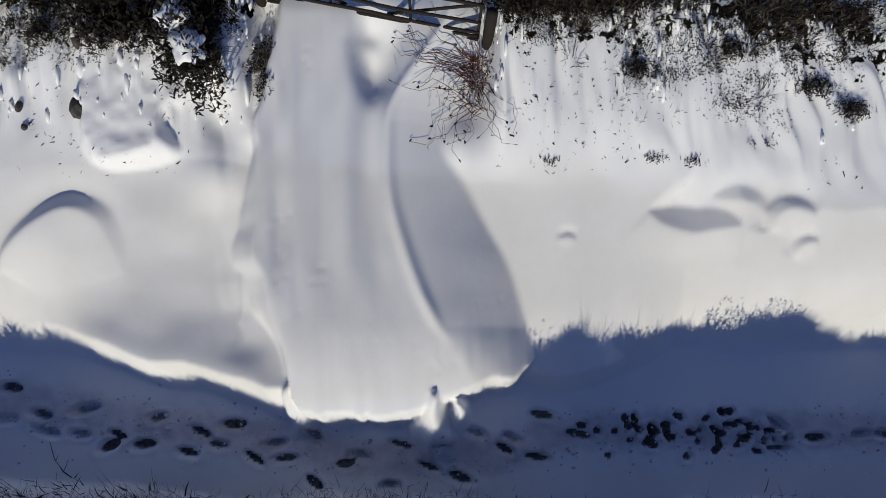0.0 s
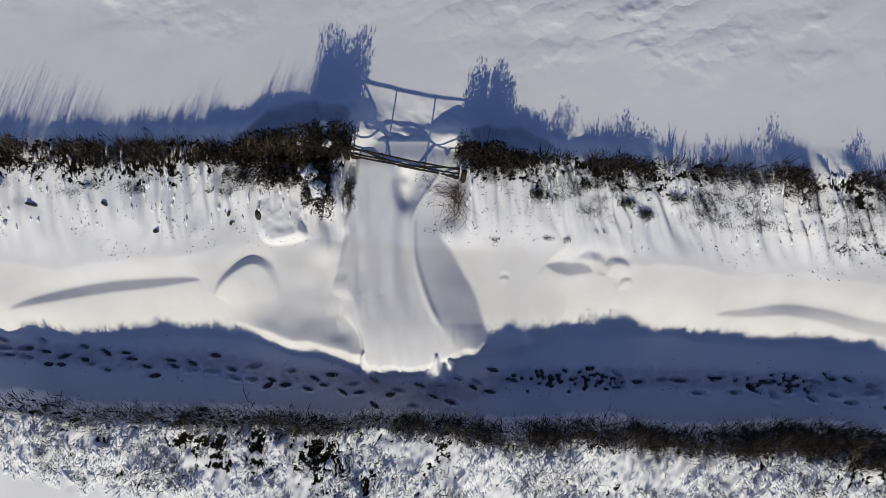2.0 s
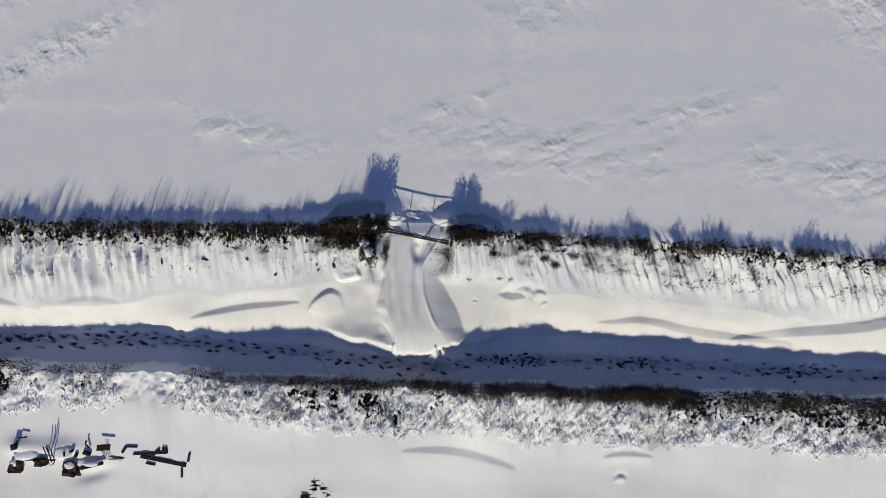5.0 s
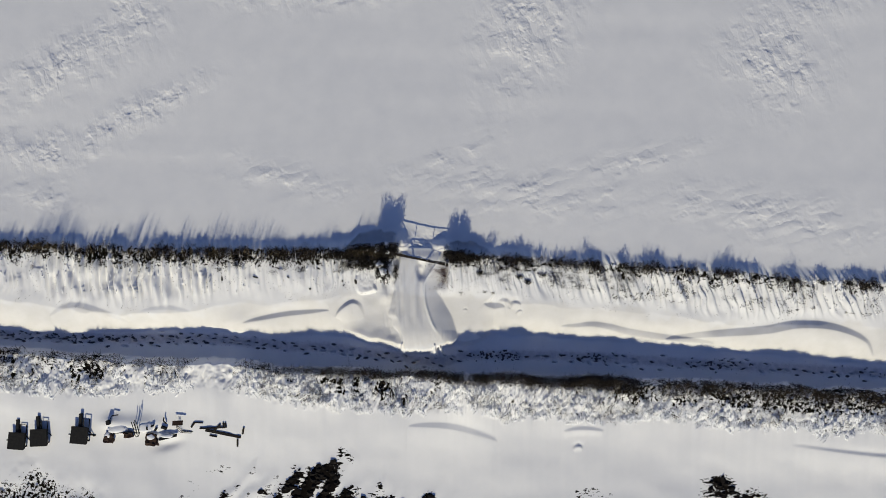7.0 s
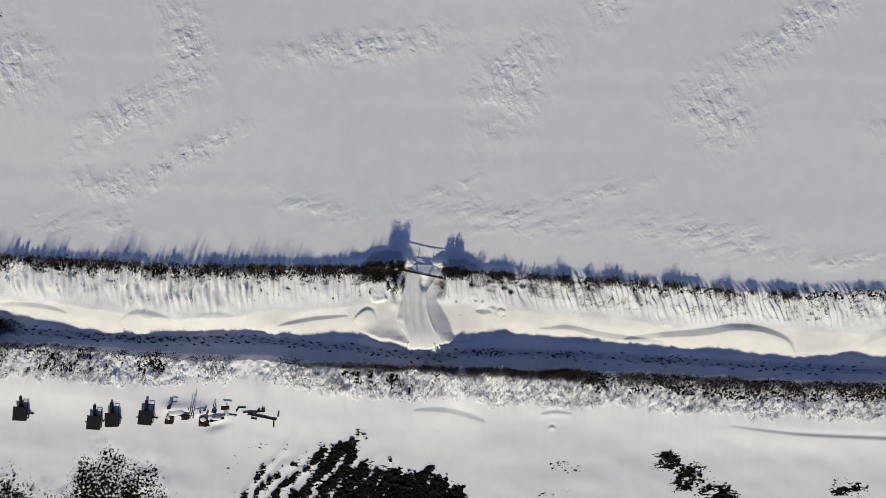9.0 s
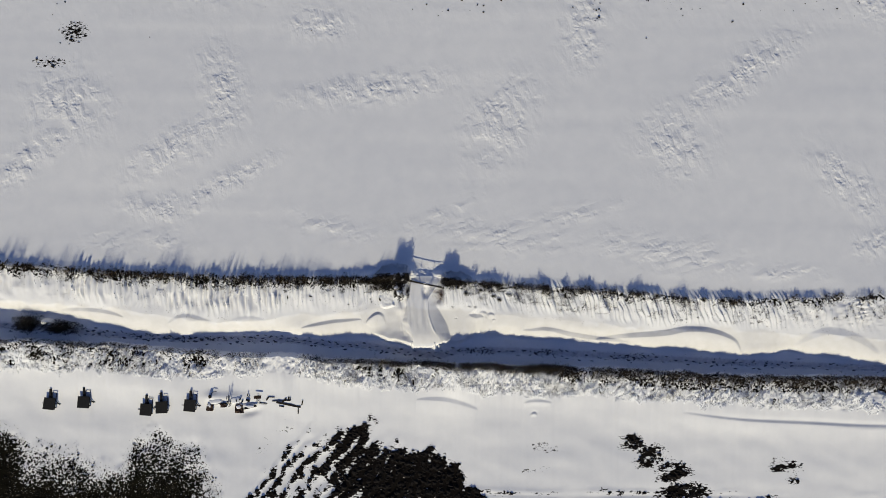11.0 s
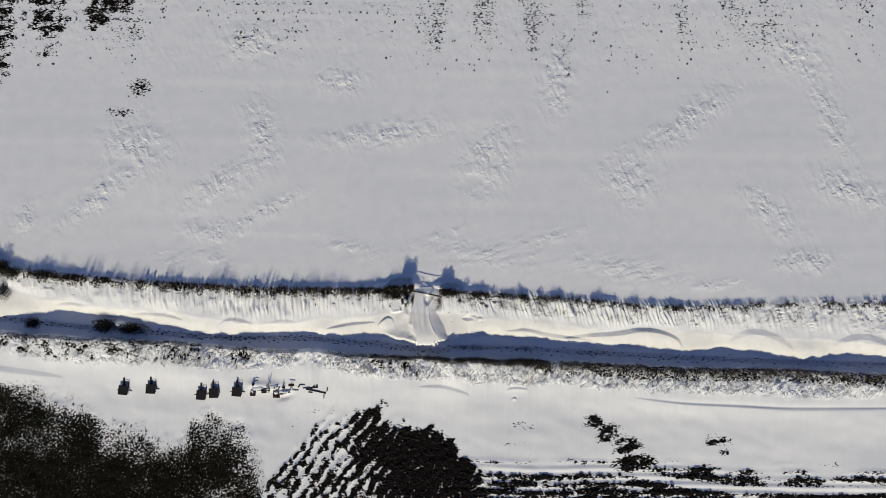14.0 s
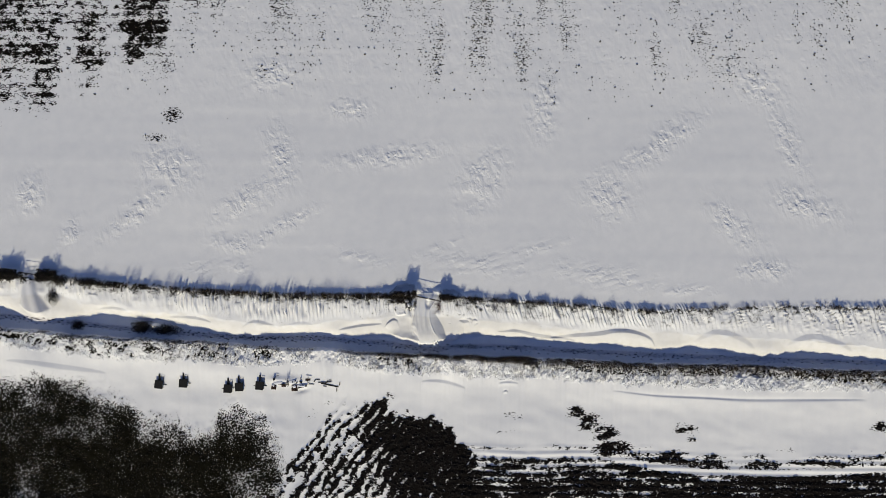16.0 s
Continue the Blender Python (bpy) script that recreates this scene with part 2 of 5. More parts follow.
    flat = sstep(0, 4, w)
    steep = 0.25 + 0.09 * sstep(2, 12, -x)
    foot_s = w - 5.0 - 1.2 * vnoise(x * 0.13, 0 * x, 191)
    fall = 0.16 * w + (steep - 0.16) * 0.5 * np.log1p(np.exp(np.minimum(40, (w - 1.6) / 0.5))) - (steep - 0.09) * 1.5 * np.log1p(np.exp(np.minimum(40, foot_s / 1.5)))
    fall = np.minimum(fall, 4.5)
    z = np.where(v > 0.45, crest_s * (1 - flat) + 1.45 * flat - fall, z)
    rough = sstep(0.1, 0.6, v) * (1 - sstep(-0.4, 0.4, yo - y))
    z = z + rough * (0.1 * vnoise(x * 1.3, y * 0.8, 42) + verge_grain(x, y))
    z = z + sstep(0.5, 3, yo - y) * (0.1 * vnoise(x * 0.09, y * 0.3, 47) + 0.02 * vnoise(x * 0.5 + y * 0.3, y * 0.9, 48) + 0.03 * vnoise(x * 0.25 + 0.45 * y, y * 0.45 - 0.12 * x, 49))
    z = z + 0.05 * sstep(1.0, 3.5, yo - y) * sstep(16, 24, -x) * sstep(-15, -11, y) * vnoise((x * 0.87 + y * 0.5) * 0.55, (y * 0.87 - x * 0.5) * 0.12, 50)
    # a gap in the south bank where snow has blown through
    z = z - 0.12 * blob(x, y, -15.6, -2.8, 1.6, 1.0)
    z = z + 0.2 * blob(x, y, -5.9, 1.45, 0.75, 0.7)
    z = z + 0.25 * blob(x, y, -20.6, -6.15, 1.9, 0.55) + 0.2 * blob(x, y, -22.3, -6.0, 0.7, 0.5) - 0.2 * blob(x, y, -18.5, -7.5, 0.9, 0.35, 15)
    # the western gateway and its drift
    g2 = sstep(-57.6, -57.0, x) * (1 - sstep(-55.0, -54.4, x)) * sstep(5.5, 6.8, y) * (1 - sstep(9.5, 11, y))
    z = z * (1 - g2) + np.minimum(z, 1.55) * g2
    mid = -57.0 + 0.2 * (8 - y) + 0.035 * np.maximum(0, 6.5 - y) ** 2
    half = 0.75 + 0.2 * np.maximum(0, 8 - y)
    fan = 1.88 - 0.05 * np.maximum(0, 7 - y) - 0.9 * np.maximum(0, mid - half - x) - 0.65 * np.maximum(0, x - mid - 0.3 * half) - 1.6 * np.maximum(0, 3.2 + 0.25 * (x - mid) ** 2 - y) - 0.9 * np.maximum(0, y - 8)
    z = np.where((x > -66) & (x < -46) & (y < 11) & (y > 0), smax(z, fan + 0.04 * np.cos(5 * (x - mid)), 0.08), z)
    z = smax(z, 1.0 - 2.5 * (((x + 39.6) / 1.0) ** 2 + ((y - 1.45) / 0.7) ** 2), 0.08)
    for pts, h, wn, wf, pit in RIDGES:
        z = z + drift_ridge(x, y, pts, h, wn, wf, pit)
    return z


def tongue(x, y, z):
    """The drift that has poured through the gateway."""
    near = (np.abs(x) < 9) & (y > -4) & (y < 9)
    if not near.any():
        return z
    x0, y0, z0 = x[near], y[near], z[near]
    # the gateway cuts the bank
    gap = sstep(-3.3, -2.7, x0) * (1 - sstep(0.75, 1.15, x0)) * sstep(2.7, 3.8, y0) * (1 - sstep(6.6, 8.2, y0))
    low = np.where(y0 > 5.6, 1.5 + 0.05 * fbm(x0 * 2, y0 * 2, 3, 51), 1.4)
    z0 = z0 * (1 - gap) + np.minimum(z0, low) * gap
    # heaps inside the gateway and behind the bank ends
    z0 = z0 + 0.55 * blob(x0, y0, -2.35, 6.5, 0.6, 0.7) + 0.48 * blob(x0, y0, 0.5, 6.15, 0.7, 0.45) + gap * 0.09 * fbm(x0 * 1.6 + y0, y0 * 1.6, 3, 56) * sstep(5.6, 6.2, y0)
    ragged = 0.1 * vnoise(x0 * 2.3, y0 * 0.7, 151) + 0.05 * vnoise(x0 * 6, y0 * 2, 152)
    lip_w = along(x0, [(-7.6, 5.9), (-6.0, 6.4), (-5.35, 7.15), (-4.3, 7.3), (-3.0, 7.3), (-2.6, 7.1)]) + ragged
    lip_e = along(x0, [(0.9, 6.45), (1.3, 6.6), (2.75, 6.6), (3.35, 6.25), (4.3, 5.65), (6, 5.2)]) + ragged
    # wind scoops behind the bank ends, with a sharp rim on the field's side
    in_w = sstep(0, 0.16, lip_w - y0) * sstep(-6.6, -5.6, x0) * (1 - sstep(-2.95, -2.7, x0)) * sstep(5.9, 6.3, y0)
    in_e = sstep(0, 0.16, lip_e - y0) * sstep(1.0, 1.3, x0) * (1 - sstep(3.0, 4.4, x0)) * sstep(5.5, 5.8, y0)
    z0 = z0 - 0.6 * in_w * (0.55 + 0.45 * (lip_w - y0)) - 0.5 * in_e * (0.55 + 0.45 * (lip_e - y0))
    z0 = z0 + 0.06 * np.exp(-((y0 - lip_w - 0.1) / 0.14) ** 2) * sstep(-6.6, -5.6, x0) * (1 - sstep(-2.95, -2.7, x0))
    # capped wall end west of the gateway, and the hole between it and the tongue
    wx, wy = x0 + 0.3 * vnoise(x0 * 1.7, y0 * 1.7, 59), y0 + 0.3 * vnoise(x0 * 1.9, y0 * 1.9, 60)
    edge = np.abs((wx + 4.85) / 0.88) ** 4 + np.abs((wy - 3.85 - 0.2 * (wx + 4.4)) / 0.82) ** 4
    cap = 1.73 + 0.1 * fbm(x0 * 1.8, y0 * 1.8, 4, 58) + 0.12 * (y0 - 3.8) - 0.5 * np.maximum(0, edge - 0.5)
    z0 = smax(z0, cap, 0.05)
    z0 = z0 - 0.25 * blob(x0, y0, -3.5, 3.7, 0.3, 0.6, 25)
    z0 = z0 + 0.2 * blob(x0, y0, -3.5, 2.5, 0.6, 0.7)
    # flat terrace west of the tongue, hollowed beside it, with a steep lip over the lane
    yt0 = along(x0, TOE) + 0.08 * vnoise(x0 * 1.3, 0 * x0, 66)
    m = sstep(-7.4, -4.6, x0 - 0.45 * (y0 - 0.5)) * (1 - sstep(2.0, 3.0, y0)) * sstep(-1.9, -1.4, y0) * (1 - sstep(-2.2, -1.6, x0))
    brk = 1.05 + 0.4 * np.maximum(0, x0 + 5.0)
    flat = 0.86 + 0.3 * 0.28 * np.log1p(np.exp((y0 - brk) / 0.28)) - 0.03 * np.minimum(0, y0 - 0.9) + 0.02 * vnoise(x0 * 1.5, y0 * 1.5, 67)
    flat = flat + 0.2 * sstep(-3.6, -2.75, x0 + 0.1 * (y0 - 1) + 0.05 * vnoise(x0 * 0, y0 * 3, 69))
    flat = flat - 0.2 * blob(x0, y0, -2.95, 0.35, 0.42, 0.6, 30) - 0.04 * blob(x0, y0, -3.9, 0.55, 0.6, 0.35)
    flat = flat + 0.03 * np.exp(-((y0 - yt0 - 0.55) / 0.25) ** 2)
    flat = np.minimum(flat, 0.05 + 1.9 * np.maximum(0, y0 - yt0))
    z0 = z0 * (1 - m) + flat * m
    # rounded lobe of drift east of the tongue's tip
    yl = eased(x0, [(1.0, -0.5), (1.7, -0.72), (2.27, -0.8), (3.24, -0.55), (4.3, 0.15), (5, 0.6)], 0.15)
    lobe = np.minimum(0.5, 1.5 * (y0 - yl)) + 0.04 * (y0 - yl) - 0.6 * np.maximum(0, x0 - 2.9) - 2.0 * np.maximum(0, 1.1 - x0)
    z0 = np.where(y0 > yl, smax(z0, lobe, 0.02), z0)
    zt = 1.62 + 0.045 * y0
    dl = x0 - eased(y0, TONGUE_L, 0.4) - 0.06 * vnoise(x0 * 0, y0 * 2.0, 52)
    dr = eased(y0, TONGUE_R, 0.6) - x0
    dt = y0 - eased(x0, TIP, 0.15) - 0.06 * vnoise(x0 * 2.2, y0 * 0.5, 53) - 0.035 * vnoise(x0 * 8.0, y0 * 2, 54)
    wall = 3.2 - 1.7 * sstep(-0.2, 0.6, y0) * (1 - 0.5 * sstep(2.4, 3.2, y0))
    top = zt - wall * (np.sqrt(np.maximum(0, 0.1 - dl) ** 2 + 0.004) - 0.06) - (0.34 + 0.16 * (1 - sstep(-0.2, 1.6, y0))) * np.maximum(0, 0.12 - dr) ** 1.6
    top = top - 0.15 * np.maximum(0, 1.4 - dt) ** 2 - 3.0 * np.maximum(0, -dt)
    top = top - 0.2 * sstep(5.2, 6.2, y0) - 1.5 * np.maximum(0, y0 - 6.1)
    share = np.clip(dl / np.maximum(dl + dr, 0.3), -0.3, 1.3)
    top = top + (0.011 * np.cos(share * 21) + 0.014 * vnoise(x0 * 6, y0 * 0.5, 55)) * sstep(-0.05, 0.2, share) * sstep(-0.3, 1.5, y0) * (1 - sstep(0.9, 1.05, share))
    long = sstep(0.6, 2.8, y0) * (1 - sstep(4.9, 5.5, y0))
    top = top + long * (0.06 * np.exp(-((x0 + 1.32) / 0.2) ** 2) - 0.13 * np.exp(-((x0 + 0.98) / 0.2) ** 2)) - 0.27 * np.exp(-(np.abs((x0 + 0.88) / np.clip(0.2 + 0.16 * (y0 - 3.6), 0.12, 0.4)) ** 3 + np.abs((y0 - 4.55) / 0.6) ** 3)) + 0.1 * blob(x0, y0, -1.0, 4.75, 0.16, 0.2)
    top = top + 0.09 * np.exp(-((dr - 0.08) / 0.1) ** 2) * sstep(0.0, 0.8, y0)
    # torn lumps under the tip
    for cx, cy, rx, ry, h, k in ((0.02, -0.72, 0.42, 1.0, 1.5, 57), (-2.2, -0.62, 0.3, 0.85, 1.4, 68), (0.42, -0.85, 0.3, 0.7, 1.2, 65)):
        q = np.abs((x0 - cx + 0.08 * vnoise(x0 * 4, y0 * 4, k)) / rx) ** 2.5 + np.abs((y0 - cy) / ry) ** 2.5
        z0 = smax(z0, h - 1.25 * q ** 0.45 + 0.08 * vnoise(x0 * 6, y0 * 2, k + 1) * sstep(0.2, 0.6, cy - y0 + 0.3), 0.02)
    folds = sstep(-3.7, -3.2, x0) * (1 - sstep(-2.3, -1.9, x0)) * sstep(0.2, 0.8, y0) * (1 - sstep(4.2, 5.0, y0))
    z0 = z0 + 0.05 * folds * vnoise(x0 * 7 + 0.8 * y0, y0 * 0.9, 36)
    scarp = sstep(-0.06, 0.5, y0) * (1 - sstep(1.3, 1.9, y0))
    z0 = z0 + 0.07 * scarp * sstep(-0.03, 0.03, x0 + 3.08 + 0.04 * vnoise(x0 * 0, y0 * 4, 153)) * (1 - sstep(0.1, 0.7, x0 + 3.08))
    pleats = sstep(-3.6, -3.1, x0) * (1 - sstep(-2.6, -2.2, x0)) * sstep(1.4, 2.4, y0) * (1 - sstep(4.6, 5.3, y0))
    z0 = z0 + 0.07 * pleats * (1 - np.abs(vnoise(x0 * 3.2 + 0.5 * (y0 - 3) ** 2 * 0.4, y0 * 0.4, 154)))
    pocks = sstep(0.6, 0.9, vnoise(x0 * 11, y0 * 9, 37)) * sstep(0.1, 0.6, vnoise(x0 * 0.9, y0 * 0.9, 38))
    top = top - 0.008 * pocks + 0.045 * folds * vnoise(x0 * 6, y0 * 1.1, 39)
    out = z.copy()
    out[near] = smax(z0, top, 0.05)
    return out


# wind-cut patches of the north field: x, y, half length, half width, turn
PATCHES = [(-38.4, 23.9, 3.6, 3.4, 0), (-42, 18, 5.2, 1.4, 40), (-58, 20.1, 2.6, 1.9, 80), (-51.5, 14.8, 1.9, 1.2, 60), (-26.5, 19.5, 4.8, 1.7, 32), (-27.7, 13.2, 3.4, 1.2, 0), (-21, 16, 4.4, 0.9, 28), (-22.3, 26, 4.0, 1.9, 105), (-6.5, 26, 6.8, 1.3, 8), (-12.4, 33, 3.0, 1.5, 0), (7, 22.6, 4.2, 2.6, 60), (25.2, 20.2, 3.2, 3.0, 0), (33, 28, 6.4, 1.7, 34), (43.5, 15.8, 4.0, 1.8, -40), (54, 18.8, 4.4, 2.0, -20), (47.2, 9.4, 3.4, 1.3, 0), (48, 37, 4.4, 2.4, -35), (52, 28.5, 4.8, 1.5, -70), (16, 33.5, 4.0, 2.0, 80), (-24.3, 38.3, 3.4, 2.4, 0)]
RIPPLES = [(36.4, 6.4, 4.5, 0.9, 0), (6, 10.3, 8, 1.8, -6), (24, 8.5, 8, 1.8, -8), (-11.5, 11.3, 5, 1.3, -10), (-30, 9.5, 5, 1.2, 0), (1, 12.8, 4.5, 1.1, 25), (14, 12.5, 5, 1.0, 10)]


def sastrugi(x, y):
    sel = (y > 6) & (y < 62) & (np.abs(x) < 80)
    out = np.zeros(np.shape(x))
    x0, y0 = x[sel], y[sel]
    mask = 0.02 + 0.2 * sstep(30, 44, y0)
    for cx, cy, rx, ry, turn in PATCHES:
        mask = np.maximum(mask, blob(x0, y0, cx, cy, rx, ry, turn))
    mask = mask * sstep(-0.55, 0.35, fbm(x0 * 0.35, y0 * 0.35, 2, 61))
    u, v = x0 * 0.8 + y0 * 0.6, -x0 * 0.6 + y0 * 0.8
    wave = 1 - np.abs(vnoise(u * 1.35 + 0.6 * vnoise(u * 0.5, v * 0.5, 63), v * 0.6, 62))
    wave = wave ** 2 + 0.6 * vnoise(u * 2.3, v * 1.2, 64) + 0.3 * vnoise(u * 4, v * 2.4, 65)
    edge = sstep(0, 1.5, y0 - along(x0, CREST) - 1.2)
    out[sel] = mask * edge * 0.014 * wave
    return out


def furrows(x, y):
    """Share of bare soil and height of the ploughing, south field."""
    u = (x * 0.809 - y * 0.588)
    d = along(x, PLOUGH) - y + 0.8 * vnoise(u * 0.77, 0 * u, 70) * (1 - sstep(-8, -2, x))
    inside = sstep(-0.8, 1.6, d + 1.4 * fbm(x * 0.5, y * 0.5, 3, 71)) * sstep(-25, -22, x + 0.8 * vnoise(x, y, 69)) * (1 - sstep(3, 9, x + 2.5 * fbm(x * 0.2, y * 0.7, 2, 72)))
    bend = u + 0.0027 * (x + 8) ** 2 * (x < -8) + 0.6 * vnoise(x * 0.22, y * 0.22, 73) + 0.3 * vnoise(x * 1.0, y * 1.0, 78)
    row = 0.5 + 0.5 * np.cos(bend * 2 * math.pi / 1.3)
    a = inside * (0.16 + 0.55 * row + 0.62 * sstep(-12, -5, x + 0.3 * (y + 15)) + 0.45 * fbm(x * 0.55, y * 0.55, 4, 79, 0.65) + 0.3 * vnoise(x * 2.1, y * 2.1, 80))
    row_e = 0.5 + 0.5 * np.cos((y + 0.012 * x) * 2 * math.pi / 0.95 + 0.9 * vnoise(x * 0.15, y * 0.3, 74))
    deep = along(x, [(2, -15.2), (9, -15.2), (17.6, -14.5), (25, -14.8), (33, -15.2), (41, -16.3), (50, -16.1), (64, -15.4)]) - y
    east = sstep(0.5, 4.5, x) * sstep(0, 1.4, deep + 1.6 * fbm(x * 0.2, y * 0.6, 4, 75))
    b = east * (0.38 + 0.34 * row_e + 0.5 * fbm(x * 0.3, y * 1.1, 3, 76) + 0.22 * vnoise(x * 1.6, y * 2.4, 180) + 0.24 * sstep(2.0, 5.0, deep))
    for cx, cy, rx, ry, k in ((20.0, -10.6, 1.7, 1.1, 0.8), (22.0, -12.0, 2.0, 1.5, 1.0), (24.0, -13.8, 2.2, 1.5, 1.0), (25.3, -15.6, 3.0, 1.3, 1.0), (35.2, -13.0, 1.9, 1.0, 0.85), (36.3, -14.3, 1.2, 0.6, 0.6), (11.2, -11.0, 2.2, 0.9, 0.45), (10.5, -13.2, 3, 0.6, 0.4), (63.5, -12.3, 2, 1.5, 0.75), (50.3, -15.9, 2.5, 0.5, 0.45), (-15.2, -9.0, 1.5, 1.0, 0.45), (-17.2, -11.0, 1.2, 1.6, 0.4)):
        b = np.maximum(b, k * blob(x, y, cx, cy, rx, ry) * (0.8 + 0.7 * fbm(x * 0.5 + y * 0.5, y * 1.6 - x * 0.4, 3, 77)))
    ruts = along(x, [(-2, -16.2), (10, -16.35), (21.6, -16.5), (26.3, -17.3), (32, -18.3), (38, -18.85), (50, -19.1), (64, -18.6)])
    rut = np.exp(-((y - ruts) / 0.42) ** 2) * sstep(-1, 3, x) * (1 - blob(x, 0 * y, 23.8, 0, 1.6, 1)) * 1.3
    b = b * np.maximum(0, 1 - rut)
    soil = np.maximum(a, b)
    relief = 0.12 * (inside * row + east * row_e)
    return soil, relief


def stubble(x, y):
    """Share of bare stubble, north field: rows along the field, crossed by the bands that the wind has swept."""
    lines = 0.5 + 0.5 * np.cos(y * 2 * math.pi / 1.25 + 0.5 * vnoise(x * 0.2, y * 0.2, 81))
    swept = vnoise(x * 0.3 + 0.03 * y, y * 0.03, 86)
    edge = y - along(x, [(-80, 31), (-62, 31.5), (-54, 32), (-49, 36), (-45, 39.5), (-40, 44), (-34, 49), (-30, 53)])
    corner = sstep(-2.5, 4, edge + 2.2 * fbm(x * 0.35, y * 0.2, 3, 84) + 1.6 * swept)
    a = corner * (0.19 + 0.2 * lines + 0.42 * swept + 0.34 * fbm(x * 0.1, y * 0.55, 3, 85) + 0.4 * fbm(x * 1.2, y * 1.4, 2, 87) + 0.1 * sstep(0, 10, edge))
    b = sstep(29, 42, y) * (0.2 + 0.36 * fbm(x * 0.3, y * 0.08, 3, 83) + 0.1 * lines)
    for cx, cy, rx, ry, k in ((-38.2, 32, 1.8, 1.5, 0.75), (-40.5, 28.6, 2.8, 0.8, 0.62), (-38.2, 33.8, 6, 0.4, 0.3), (17.2, 38, 1.8, 6, 0.4), (-25.5, 38.5, 2.5, 2.0, 0.4), (33, 44, 1.5, 4, 0.4), (26, 36, 5, 5, 0.3), (8, 42, 8, 5, 0.3), (3, 36, 6, 4, 0.26), (-12, 33, 2.5, 0.8, 0.3)):
        b = np.maximum(b, k * blob(x, y, cx, cy, rx, ry))
    return np.maximum(a, b * 0.8)


def ground_height(x, y):
    x, y = np.asarray(x, float), np.asarray(y, float)
    z = tongue(x, y, swell(x, y))
    return z + sastrugi(x, y)


def height(x, y):
    return float(ground_height(np.array([x]), np.array([y]))[0])


# ---- materials ----
def shader(name):
    m = bpy.data.materials.new(name)
    m.use_nodes = True
    nt = m.node_tree
    return m, nt, nt.nodes["Principled BSDF"]


def node(nt, kind, **kw):
    n = nt.nodes.new(kind)
    for k, v in kw.items():
        n.inputs[k].default_value = v
    return n


def ramp(nt, fac, stops):
    r = nt.nodes.new("ShaderNodeValToRGB")
    while len(r.color_ramp.elements) < len(stops):
        r.color_ramp.elements.new(0.5)
    for e, (p, c) in zip(r.color_ramp.elements, stops):
        e.position, e.color = p, (*c, 1)
    nt.links.new(fac, r.inputs[0])
    return r.outputs[0]


def calc(nt, op, a, b=None, clamp=False):
    n = nt.nodes.new("ShaderNodeMath")
    n.operation, n.use_clamp = op, clamp
    for i, v in enumerate((a, b)):
        if v is None:
            continue
        if isinstance(v, (int, float)):
            n.inputs[i].default_value = v
        else:
            nt.links.new(v, n.inputs[i])
    return n.outputs[0]


def mix(nt, fac, a, b):
    n = nt.nodes.new("ShaderNodeMix")
    n.data_type = "RGBA"
    nt.links.new(fac, n.inputs[0])
    for i, v in ((6, a), (7, b)):
        if isinstance(v, tuple):
            n.inputs[i].default_value = (*v, 1)
        else:
            nt.links.new(v, n.inputs[i])
    return n.outputs[2]


def noise_tex(nt, scale, detail=4.0, rough=0.55, stretch=None):
    co = nt.nodes.new("ShaderNodeTexCoord")
    out = co.outputs["Object"]
    if stretch:
        mp = nt.nodes.new("ShaderNodeMapping")
        mp.inputs["Scale"].default_value = stretch
        nt.links.new(out, mp.inputs[0])
        out = mp.outputs[0]
    n = node(nt, "ShaderNodeTexNoise", Scale=scale, Detail=detail, Roughness=rough)
    nt.links.new(out, n.inputs["Vector"])
    return n.outputs["Fac"]


def attr(nt, name):
    a = nt.nodes.new("ShaderNodeAttribute")
    a.attribute_name = name
    return a.outputs["Fac"]


def bumped(nt, bsdf, fac, strength, distance):
    b = node(nt, "ShaderNodeBump", Strength=strength, Distance=distance)
    nt.links.new(fac, b.inputs["Height"])
    nt.links.new(b.outputs[0], bsdf.inputs["Normal"])


